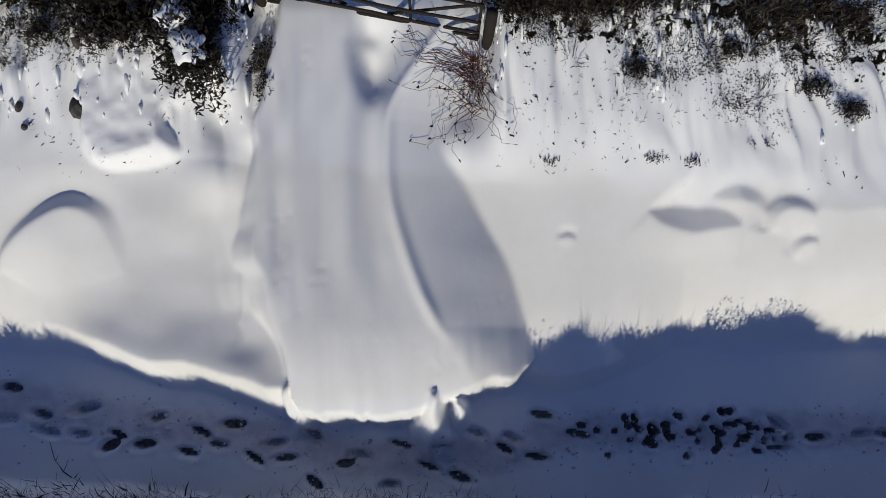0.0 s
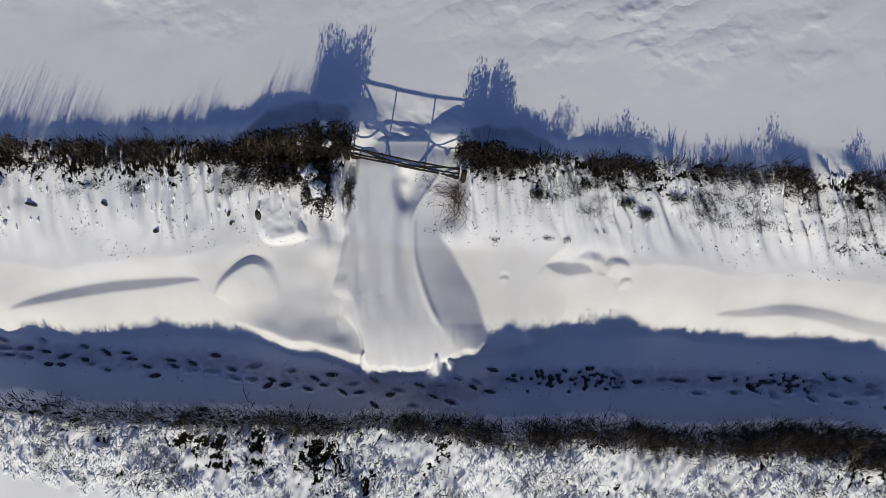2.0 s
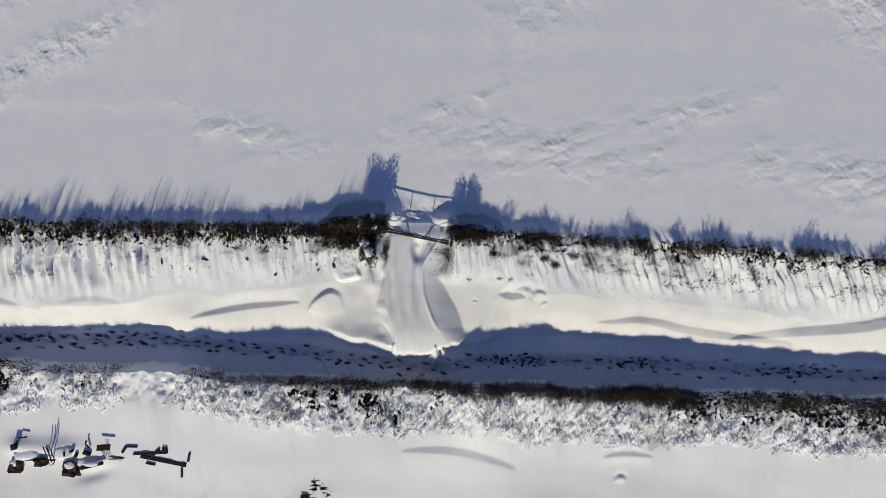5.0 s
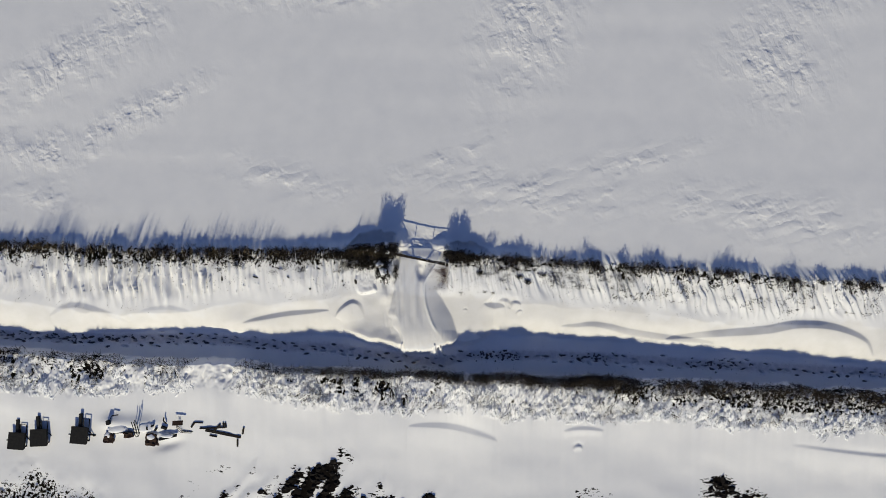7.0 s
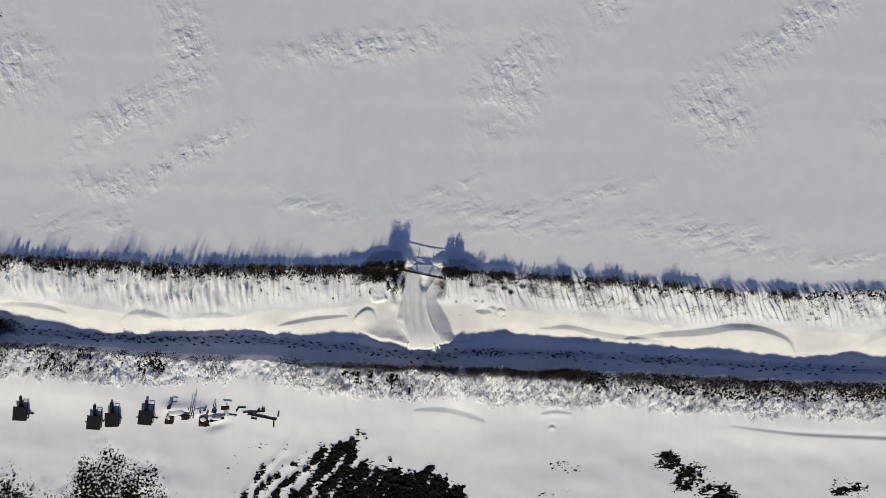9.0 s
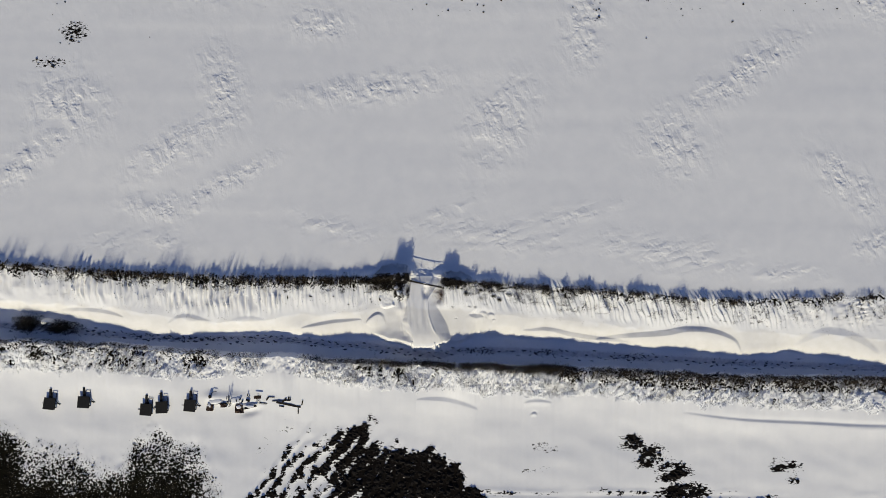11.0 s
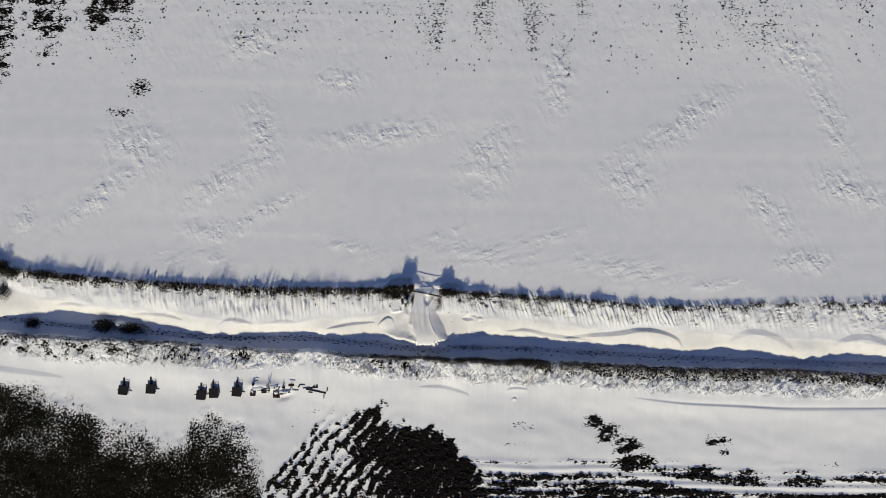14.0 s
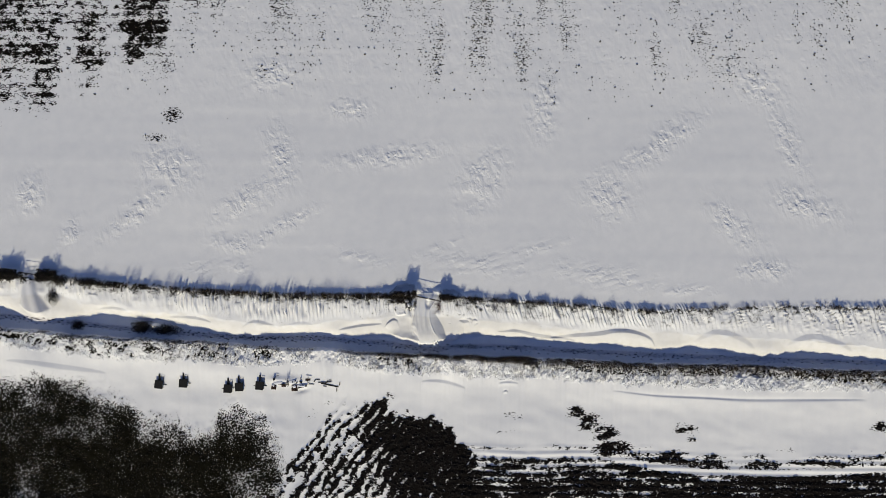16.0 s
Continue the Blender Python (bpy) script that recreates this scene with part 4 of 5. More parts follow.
def clumps(n, x0, x1, line, spread, per, tall, thick, seed, bare=-0.02, spill=0.07, lean=1.1, drop=1.4, far=0.0):
    """Cushions of stalks: centres along a line, each with stalks that fan out."""
    cx = scatter(n, x0, x1)
    down = rng.random(n) < spill
    cy = along(cx, line) + rng.normal(size=n) * spread + far - np.where(down, drop * rng.random(n) ** 1.5, 0)
    f = fbm(cx * 0.9, cy * 0.9, 3, seed)
    keep = (f > np.where(down, bare + 0.3, bare + 0.22 * sstep(2.5, 4, cx))) & ~in_gateway(cx)
    cx, cy = cx[keep], cy[keep]
    size = 0.5 + 0.9 * rng.random(len(cx))
    k = per
    r = np.sqrt(rng.random((len(cx), k))) * 0.14 * size[:, None]
    az = rng.random((len(cx), k)) * 2 * math.pi
    x = (cx[:, None] + r * np.cos(az)).ravel()
    y = (cy[:, None] + r * np.sin(az)).ravel()
    m = len(x)
    tilt = (r / (0.14 * size[:, None])).ravel() * lean * (0.5 + 0.5 * rng.random(m))
    ln = np.repeat(size, k) * tall * (0.6 + 0.6 * rng.random(m))
    return blades(x, y, ground_height(x, y) - 0.02, ln, tilt, np.full(m, thick), 0.7, az.ravel() + 0.5 * rng.normal(size=m))


stuff("bank_heather", [
    clumps(1500, -12, 12, CREST, 0.2, 26, 0.26, 0.011, 101), clumps(2200, -36, 36, CREST, 0.22, 16, 0.28, 0.02, 102),
    clumps(2600, -74, 74, CREST, 0.22, 11, 0.3, 0.035, 103), clumps(1000, 0.8, 14, CREST, 0.3, 10, 0.12, 0.011, 104, 0.05, 0.9, 1.2, 1.5),
    clumps(1100, -30, -3, CREST, 0.3, 9, 0.13, 0.011, 106, 0.1, 0.9, 1.2, 1.3), clumps(700, 14, 74, CREST, 0.3, 12, 0.22, 0.025, 107, 0.12, 0.9, 1.2, 2.2)],
    HEATHER, "dark wiry heather along the crest of the snowy bank", "heather")


def stalks(n, x0, x1, tall, thick):
    x = scatter(n, x0, x1)
    x = x[~in_gateway(x)]
    m = len(x)
    y = along(x, CREST) + rng.normal(size=m) * 0.22
    clump = np.clip(0.7 + 0.55 * vnoise(x * 0.9, 0 * x, 103), 0.2, 1.2)
    return blades(x, y, ground_height(x, y) - 0.03, tall * clump * (0.5 + 0.6 * rng.random(m)), 0.1 + 0.3 * rng.random(m), np.full(m, thick), 0.4, 0.35 * rng.normal(size=m))


stuff("dead_grass", [stalks(1500, -14, -3, 1.2, 0.008), stalks(420, -9.5, -3.9, 1.5, 0.009), stalks(3800, -54, -14, 1.15, 0.013), stalks(260, 1, 16, 0.6, 0.01), stalks(700, 16, 74, 0.5, 0.018)], DEAD_GRASS, "tall dead grass stalks standing on the snowy bank", "grass")


def bank_bits(n, x0, x1, size):
    """Scraps of stalk and leaf that poke out of the plastered bank."""
    x = scatter(n, x0, x1)
    y = along(x, FOOT) + (along(x, CREST) - along(x, FOOT)) * rng.random(n)
    keep = (fbm(x * 0.8, y * 0.8, 3, 109) > 0.12) & ~((x > -3.2) & (x < 0.9))
    x, y = x[keep], y[keep]
    m = len(x)
    return blades(x, y, ground_height(x, y) - 0.02, size * (0.4 + rng.random(m)), 0.6 + 0.7 * rng.random(m), size * (0.1 + 0.25 * rng.random(m)), 1.0)


stuff("bank_litter", [bank_bits(8500, -14, 16, 0.045), bank_bits(6500, -40, 44, 0.09), bank_bits(5000, -74, 74, 0.12)], HEATHER, "scraps of dark stalk and leaf poking through the bank's snow", "plant litter")


def leaf_patches(n, x0, x1, per, size, seed, low, high):
    """Low mats of dark leaf lying on the bank."""
    cx = scatter(n, x0, x1)
    cy = along(cx, CREST) - low - (high - low) * rng.random(n) ** 1.4
    keep = (fbm(cx * 0.8, cy * 0.8, 3, seed) > 0.02) & ~((cx > -3.0) & (cx < 0.9)) & ~in_gateway(cx)
    cx, cy = cx[keep], cy[keep]
    spread = 0.05 + 0.13 * rng.random(len(cx)) ** 1.5
    x = np.repeat(cx, per) + 1.3 * np.repeat(spread, per) * rng.normal(size=len(cx) * per)
    y = np.repeat(cy, per) + 0.7 * np.repeat(spread, per) * rng.normal(size=len(cx) * per)
    m = len(x)
    return blades(x, y, ground_height(x, y) + 0.01, size * (0.6 + 0.9 * rng.random(m)), 0.6 + 0.9 * rng.random(m), size * (0.25 + 0.35 * rng.random(m)), 0.6)


stuff("leaf_mats", [leaf_patches(760, 1.2, 14, 60, 0.034, 161, 0.0, 1.7), leaf_patches(560, -14, -3, 55, 0.034, 162, 0.0, 1.3), leaf_patches(1200, -74, -10, 18, 0.09, 163, 0.0, 1.2), leaf_patches(1100, 12, 74, 16, 0.09, 164, 0.0, 2.2)], LEAF, "mats of dark heather leaf showing through the bank's snow", "heather")


def south_clumps(n, x0, x1, per, tall, thick, seed, inner, bare):
    cx = scatter(n, x0, x1)
    wide = verge_in(cx) - verge_out(cx)
    v = np.abs(rng.normal(size=n)) * (0.22 + 0.13 * sstep(-2, 3, cx) + 0.3 * sstep(9, 17, cx)) + 0.18 if inner else 0.5 + rng.random(n) * (wide - 0.5)
    cy = verge_in(cx) - v
    keep = (fbm(cx * 0.6, cy * 0.9, 3, seed) > bare + (0.16 * (1 - sstep(-5, 0, cx)) if inner else 0.08 * (1 - sstep(-9, 0, cx)) + 0.3 * (1 - verge_patch(cx, cy)) - 0.3 * sstep(20, 30, -cx))) & (np.abs(cx + 15.4) > 1.2 + 1.6 * rng.random(n))
    cx, cy = cx[keep], cy[keep]
    x = np.repeat(cx, per) + rng.normal(size=len(cx) * per) * (0.2 if inner else 0.1)
    y = np.repeat(cy, per) + rng.normal(size=len(cx) * per) * 0.08
    m = len(x)
    tilt = 0.15 + 1.0 * rng.random(m)
    return blades(x, y, ground_height(x, y) - 0.03, tall * (0.5 + 0.9 * rng.random(m)), tilt, np.full(m, thick), 0.6, math.pi / 2 + (0.9 if inner else 1.6) * rng.normal(size=m))


stuff("verge_heather", [
    south_clumps(1400, -12, 14, 20, 0.34, 0.0075, 111, True, -0.2), south_clumps(1500, -1, 14, 22, 0.22, 0.0085, 117, True, -0.3), south_clumps(2600, 9, 66, 14, 0.24, 0.022, 118, True, -0.3), south_clumps(1500, -40, 40, 14, 0.3, 0.018, 112, True, -0.12), south_clumps(1500, -74, 74, 10, 0.32, 0.03, 113, True, -0.15),
    south_clumps(2600, -12, 14, 10, 0.22, 0.008, 114, False, 0.02), south_clumps(2600, -40, 40, 9, 0.24, 0.016, 115, False, 0.04), south_clumps(2600, -74, 74, 8, 0.27, 0.028, 116, False, 0.0)],
    HEATHER, "dark heather and twigs on the roadside verge under snow", "heather")


def sprigs(n, x0, x1, thick, tall):
    cx = scatter(n, x0, x1)
    cx = np.repeat(cx, 14) + 0.12 * rng.normal(size=n * 14)
    keep = np.abs(cx + 15.6) > 1.8
    cx = cx[keep]
    m = len(cx)
    y = verge_in(cx) - 0.5 + 0.12 * rng.normal(size=m)
    return blades(cx, y, ground_height(cx, y) - 0.02, tall * (0.35 + 0.65 * rng.random(m)), 0.5 * rng.random(m), np.full(m, thick), 0.4)


stuff("verge_sprigs", [sprigs(70, -14, 16, 0.009, 0.45), sprigs(160, -74, 74, 0.02, 0.5)], HEATHER, "tufts of upright dark stalks on the verge", "grass")


def verge_twigs(n, x0, x1, thick):
    x = scatter(n, x0, x1)
    y = verge_in(x) - 0.1 - 0.6 * rng.random(n)
    return blades(x, y, ground_height(x, y), 0.25 + 0.45 * rng.random(n) ** 2, 0.4 + 0.8 * rng.random(n), np.full(n, thick), 0.3, math.pi / 2 + 0.6 * rng.normal(size=n))


stuff("verge_twigs", [verge_twigs(700, -14, 14, 0.008), verge_twigs(500, -74, 74, 0.016)], HEATHER, "bare dark twigs reaching from the verge over the lane", "twigs")


def rime(n, x0, x1, size, per, seed):
    """Snow-crusted heather: fans of tapered white tongues that lean north, leaving dark gaps."""
    x = scatter(n, x0, x1)
    inner = 0.5 + 0.25 * sstep(-2, 3, x) + 0.9 * sstep(8, 17, x) + 0.4 * sstep(16, 26, -x)
    wide = verge_in(x) - verge_out(x)
    share = rng.random(n)
    y = verge_in(x) - inner - share * (wide - inner + 0.25)
    f = fbm(x * 0.75 + 0.2 * y, y * 0.8, 3, seed) + 0.5 * vnoise(x * 2.2, y * 1.6, seed + 5)
    keep = (np.abs(x + 15.4) > 0.6 + 1.6 * rng.random(n)) & (f > 0.16 - 0.5 * share)
    x, y = x[keep], y[keep]
    s = np.repeat(size * (0.45 + 0.9 * rng.random(len(x)) ** 1.5), per)
    main = np.repeat(math.pi / 2 - 0.12 + 0.3 * rng.normal(size=len(x)), per)
    x, y = np.repeat(x, per), np.repeat(y, per)
    m = len(x)
    x = x + 0.3 * s * rng.normal(size=m)
    y = y + 0.42 * s * rng.normal(size=m)
    r = s * (0.12 + 0.16 * rng.random(m) ** 1.5)
    v, f = lumps(x, y, ground_height(x, y) - 0.15 * r + 0.1 * s * rng.random(m), r * 0.8, r * (1.4 + 2.2 * rng.random(m)), r * (0.7 + 0.4 * rng.random(m)), 0.35, 0.2)
    v[:, 0] += np.repeat(np.cos(main) * 1.5, 12) * (v[:, 1] - np.repeat(y, 12))
    return v, f


stuff("snow_tufts", [rime(4200, -13, 15, 0.17, 6, 121), rime(2600, -42, -11, 0.19, 5, 122), rime(2800, 13, 44, 0.19, 5, 123), rime(1500, -74, -40, 0.25, 4, 124), rime(1500, 42, 74, 0.25, 4, 125)], SNOW, "feathered clumps of wind-packed snow on the verge heather", "snow", True)


def bank_rime(n, x0, x1, size, seed):
    """Snow plastered on sprigs that stand out from the upper bank."""
    x = scatter(n, x0, x1)
    yc, yf = along(x, CREST), along(x, FOOT)
    k = rng.random(n) ** 2.2
    y = yc + 0.1 - k * (yc - yf) * 0.75
    open_side = sstep(0.5, 1.5, x) * (1 - sstep(7, 12, x))
    keep = (fbm(x * 0.8, y * 0.35, 3, seed) > -0.15 + 0.4 * k + 0.22 * open_side) & ~in_gateway(x)
    x, y = x[keep], y[keep]
    m = len(x)
    s = size * (0.3 + 0.9 * rng.random(m) ** 1.5)
    a = lumps(x, y, ground_height(x, y) + 0.1 * s, s * 0.5, s * (0.9 + 2.2 * rng.random(m)), s * (0.7 + 0.8 * rng.random(m)), 0.3, 0.2)
    j = slice(0, m // 5)
    b = blades(x[j], y[j], ground_height(x[j], y[j]), 2.0 * s[j], 0.7 + 0.5 * rng.random(m)[j], 0.4 * s[j], 0.5, -math.pi / 2 + 0.4 * rng.normal(size=m)[j])
    return [a, b]


stuff("bank_rime", bank_rime(1700, -12, 13, 0.035, 124) + bank_rime(3500, -40, 42, 0.06, 125) + bank_rime(3500, -74, 74, 0.08, 126), SNOW, "wind-plastered snow on sprigs of the sunlit bank", "snow", True)


# crumbs thrown up along the trodden track, and lumps fallen from the tongue
def crumbs(n, x0, x1, size):
    x = scatter(n, x0, x1)
    y = along(x, TRACK) + 0.3 * rng.normal(size=n)
    s = size * (0.3 + rng.random(n) ** 2)
    return lumps(x, y, ground_height(x, y) + 0.01, s, s, s * 0.7, 0.4)


DULL_SNOW = plain("trodden_snow", [(0.3, (0.42, 0.4, 0.41)), (0.7, (0.66, 0.64, 0.65))], 3.0, 0.8, 0.4)
stuff("snow_crumbs", [crumbs(700, -10, 8, 0.02), crumbs(800, -30, 30, 0.03)], DULL_SNOW, "crumbs of trodden snow along the footpath in the lane", "snow", True)


# ---- scrub on the south field ----
def scrub_growth(n, tall, thick, x0, x1):
    x = scatter(n, x0, x1)
    y = -4 - 22 * rng.random(n)
    d = along(x, SCRUB) - y
    keep = (d + 1.6 * fbm(x * 0.25, y * 0.25, 3, 91) + 2.5 * rng.random(n) > 2.4) & (x < -19.8) & (fbm(x * 0.9, y * 0.9, 2, 131) > -0.35)
    x, y = x[keep], y[keep]
    k = 7
    x, y = np.repeat(x, k) + 0.3 * rng.normal(size=len(x) * k), np.repeat(y, k) + 0.3 * rng.normal(size=len(y) * k)
    m = len(x)
    return blades(x, y, ground_height(x, y), tall * (0.5 + rng.random(m)), 0.2 + 0.9 * rng.random(m), np.full(m, thick), 0.6)


def scrub_cushions(n):
    x = scatter(n, -74, -19)
    y = -4 - 22 * rng.random(n)
    d = along(x, SCRUB) - y
    keep = (d + 1.6 * fbm(x * 0.25, y * 0.25, 3, 91) + 2.5 * rng.random(n) > 2.6) & (x < -19.8 - 2 * rng.random(n)) & (fbm(x * 0.9, y * 0.9, 2, 132) > -0.2 - 0.03 * np.maximum(0, d))
    x, y = x[keep], y[keep]
    m = len(x)
    s = 0.04 + 0.08 * rng.random(m) ** 1.5
    return lumps(x, y, ground_height(x, y) + 0.2 * s, s, s, s * 0.9, 0.5)


stuff("scrub", [scrub_growth(8000, 0.16, 0.035, -74, -19), scrub_cushions(13000)], HEATH_SCRUB, "dark low scrub speckled with snow beside the ploughland", "scrub")


def clods(n):
    x = -22 + 90 * rng.random(n)
    y = -8.5 - 16 * rng.random(n)
    soil, relief = furrows(x, y)
    keep = (soil + 0.3 * rng.random(n) - 0.2 > 0.5) & (rng.random(n) < 0.6)
    x, y, relief = x[keep], y[keep], relief[keep]
    m = len(x)
    s = 0.05 + 0.17 * rng.random(m) ** 2.5
    return lumps(x, y, ground_height(x, y) + relief, s * 1.2, s, s * 0.8, 0.45)


SOIL = plain("soil", [(0.3, (0.0055, 0.0048, 0.0042)), (0.62, (0.014, 0.011, 0.009)), (0.85, (0.05, 0.037, 0.03))], 5.0, 0.95, 0.5)
def field_bits(n):
    x = -74 + 150 * rng.random(n)
    y = 26 + 30 * rng.random(n)
    share = stubble(x, y)
    keep = (share + 0.2 * fbm(x * 0.7, y * 0.7, 3, 151) > 0.11 + 0.3 * rng.random(n) ** 0.6)
    x, y = x[keep], y[keep]
    m = len(x)
    s = 0.035 + 0.085 * rng.random(m) ** 2
    return lumps(x, y, ground_height(x, y), s * 1.3, s, s * 1.1, 0.45)


stuff("stubble_tufts", [field_bits(20000)], HEATH_SCRUB, "dark tufts of stubble poking through the field's snow", "stubble")
stuff("soil_clods", [clods(42000)], SOIL, "dark turned clods of bare ploughed soil", "soil")


# ---- bushes ----
def bush(at, rx, ry, h, stems, leaves, cane, leaf, label, snow=0, leaf_size=0.05, thick=0.012, low=0.0, square=0.0):
    x, y = at
    g = thing("bush", pose(x, y, height(x, y)), label, "bush", "roadside bushes")
    n = stems
    az = rng.random(n) * 2 * math.pi
    r = np.sqrt(rng.random(n))
    bx, by = 0.35 * rx * r * np.cos(az), 0.35 * ry * r * np.sin(az)
    bz = ground_height(bx + x, by + y) - height(x, y) - 0.05
    lean = np.arctan2(r * 0.75 * max(rx, ry), h) + 0.35 * rng.random(n)
    squash = np.arctan2(np.sin(az) * ry, np.cos(az) * rx)
    v, f = blades(bx, by, bz, (0.6 + 0.5 * rng.random(n)) * h * 1.15, lean, np.full(n, thick), 0.7, squash)
    ob = new("branchwork", mesh_of("branchwork", v, f, cane))
    ob.parent = g
    if leaves:
        n = leaves
        az = rng.random(n) * 2 * math.pi
        r = rng.random(n) ** 0.45
        up = np.arccos(rng.random(n))
        wob = 1 + 0.45 * vnoise(3 * np.cos(az) + x, 3 * np.sin(az) + 2.5 * up + y, 141)
        lx, ly, lz = rx * r * wob * np.sin(up) * np.cos(az), ry * r * wob * np.sin(up) * np.sin(az), low + h * r * wob * np.cos(up)
        if square:
            u, w, q = lx / rx, ly / ry, (lz - low) / h
            grow = 1 + square * (np.sqrt(u * u + w * w + q * q) / np.maximum(np.maximum(np.abs(u), np.abs(w)), np.abs(q)) - 1)
            lx, ly, lz = lx * grow * 0.86, ly * grow * 0.86, low + (lz - low) * grow * 0.86
        lz = np.maximum(lz, ground_height(lx + x, ly + y) - height(x, y) + 0.02)
        full = vnoise(lx * 5 + x, ly * 5 + 3 * lz + y, 142) > -0.35 - 0.4 * square
        lx, ly, lz = lx[full], ly[full], lz[full]
        n = len(lx)
        v, f = blades(lx, ly, lz, leaf_size * (1.2 + 1.6 * rng.random(n)), 1.5 * rng.random(n), leaf_size * (0.4 + 0.5 * rng.random(n)), 0.8)
        ob = new("foliage", mesh_of("foliage", v, f, leaf))
        ob.parent = g
    for k in range(snow):
        a, r = 2.4 * k + x, 0.3 + 0.45 * rng.random()
        s = 0.1 + 0.12 * rng.random()
        bm = bmesh.new()
        bmesh.ops.create_icosphere(bm, subdivisions=3, radius=1)
        for vert in bm.verts:
            q = vert.co * 1.6 + Vector((5 * k + x, y, 0))
            vert.co *= 0.75 + 0.55 * noise.noise(q) + 0.35 * noise.noise(q * 2.7)
            vert.co = Vector((vert.co.x * s * 1.4, vert.co.y * s * 1.5, vert.co.z * s * 0.6))
        ob = part("snow_cap", bm, SNOW, g, smooth=True)
        ob.location = (rx * r * math.cos(a), ry * r * math.sin(a), low + h * math.sqrt(1 - r * r) * 0.9)
    return g


bush((-3.4, 5.8), 0.8, 0.5, 1.15, 200, 12000, HEATHER, LEAF, "dense square-topped dark bush beside the gate's west post", 3, square=0.9)
bush((-4.9, 5.85), 1.0, 0.5, 0.13, 200, 4200, HEATHER, LEAF, "low dark bush on the bank near the gate")
bush((-5.7, 5.5), 1.0, 0.4, 0.1, 220, 2600, HEATHER, LEAF, "low tangled heather bush on the snowy bank")
bush((-6.9, 5.5), 0.8, 0.35, 0.1, 200, 1800, HEATHER, LEAF, "low tangled heather bush on the snowy bank")
bush((-4.75, 5.0), 0.85, 0.5, 0.4, 240, 4200, HEATHER, LEAF, "tangled dark ivy bush above the snowy wall end")
bush((-5.9, 4.85), 0.5, 0.35, 0.2, 140, 1100, HEATHER, LEAF, "low tangled heather bush on the snowy bank", 0, 0.035)
bush((-3.6, 4.65), 0.5, 1.0, 0.7, 200, 6400, HEATHER, LEAF, "dark ivy bush spilling down the gateway's side", 2)
bush((-2.72, 4.4), 0.24, 0.55, 0.35, 150, 1100, DEAD_GRASS, LEAF, "thin brown grassy bush at the edge of the drift", 0, 0.03, 0.008)
bush((1.5, 5.45), 0.85, 0.45, 0.95, 160, 9000, HEATHER, LEAF, "pointed dark bush beside the gate's east post", square=0.35)
bush((2.6, 5.35), 0.9, 0.3, 0.3, 150, 2200, HEATHER, LEAF, "low dark bush on the bank near the gate")
for x, y, rx in ((3.25, 4.35, 0.35), (5.95, 4.05, 0.42), (6.55, 3.7, 0.36), (4.6, 4.65, 0.3), (7.6, 4.2, 0.4)):
    bush((x, y), rx, 0.2, 0.16, 90, 500, HEATHER, LEAF, "small tuft of dark heather on the snowy bank", 0, 0.03, 0.008)
for k in range(17):
    x = 3.9 + 1.55 * k + 0.5 * math.sin(2.1 * k)
    bush((x, along(x, CREST) + 0.05), 0.5 + 0.12 * math.sin(3.7 * k), 0.25, 0.42 + 0.16 * math.sin(1.9 * k + 0.6), 60, 520, HEATHER, LEAF, "small pointed heather bush on the crest of the bank", 0, 0.04, 0.012)
for x, y in ((1.8, 2.95), (3.55, 3.0), (4.15, 2.95), (5.2, 3.2)):
    bush((x, y), 0.26, 0.1, 0.05, 30, 90, HEATHER, LEAF, "sparse sprigs of heather at the foot of the bank", 0, 0.025, 0.006)
bush((0.72, 4.3), 0.3, 0.6, 0.5, 130, 260, BRAMBLE, BRAMBLE, "reddish bramble bush arching over the drift", 0, 0.03, 0.008)
bush((-59.8, 8.5), 1.9, 0.9, 1.0, 200, 9000, HEATHER, LEAF, "dense square-topped dark bush beside the western gateway", 0, 0.08, 0.025, square=0.8)
bush((-54.6, 8.4), 1.6, 0.9, 1.0, 200, 9000, HEATHER, LEAF, "dense square-topped dark bush beside the western gateway", 0, 0.08, 0.025, square=0.8)
bush((-52.4, 7.8), 1.6, 0.7, 0.4, 160, 3600, HEATHER, LEAF, "low dark bush on the bank of the lane", 0, 0.06, 0.02)
bush((-48.6, 7.5), 1.5, 0.6, 0.7, 160, 4200, HEATHER, LEAF, "dark bush on the crest of the bank", 0, 0.06, 0.02)
bush((-45.6, 7.2), 2.2, 0.5, 0.5, 160, 4200, HEATHER, LEAF, "dark bush on the crest of the bank", 0, 0.06, 0.02)
bush((-53.6, 5.6), 0.9, 1.3, 0.5, 140, 3400, HEATHER, LEAF, "dark bush beside the western snow drift", 0, 0.05, 0.02)
bush((-50.5, 1.55), 1.1, 0.7, 0.8, 300, 2200, HEATHER, LEAF, "dark shrub standing in the snowy lane", 0, 0.05, 0.02)
bush((-41.4, 1.3), 1.4, 1.0, 1.2, 320, 5000, HEATHER, LEAF, "dark shrub half buried beside a snow heap", 0, 0.06, 0.02)
bush((-38.0, 0.9), 1.9, 0.7, 0.9, 320, 5000, HEATHER, LEAF, "dark shrub half buried beside a snow heap", 0, 0.06, 0.02)
for k, (x, y) in enumerate(((3.3, -2.95), (5.0, -3.0), (1.6, -2.9), (11.5, -3.3), (19.0, -3.7), (13.5, -3.8))):
    bush((x, y), 0.7 + 0.12 * (k % 3), 0.4, 0.45, 160, 900, HEATHER, LEAF, "low dark heather bush on the verge of the lane", 0, 0.035, 0.012)


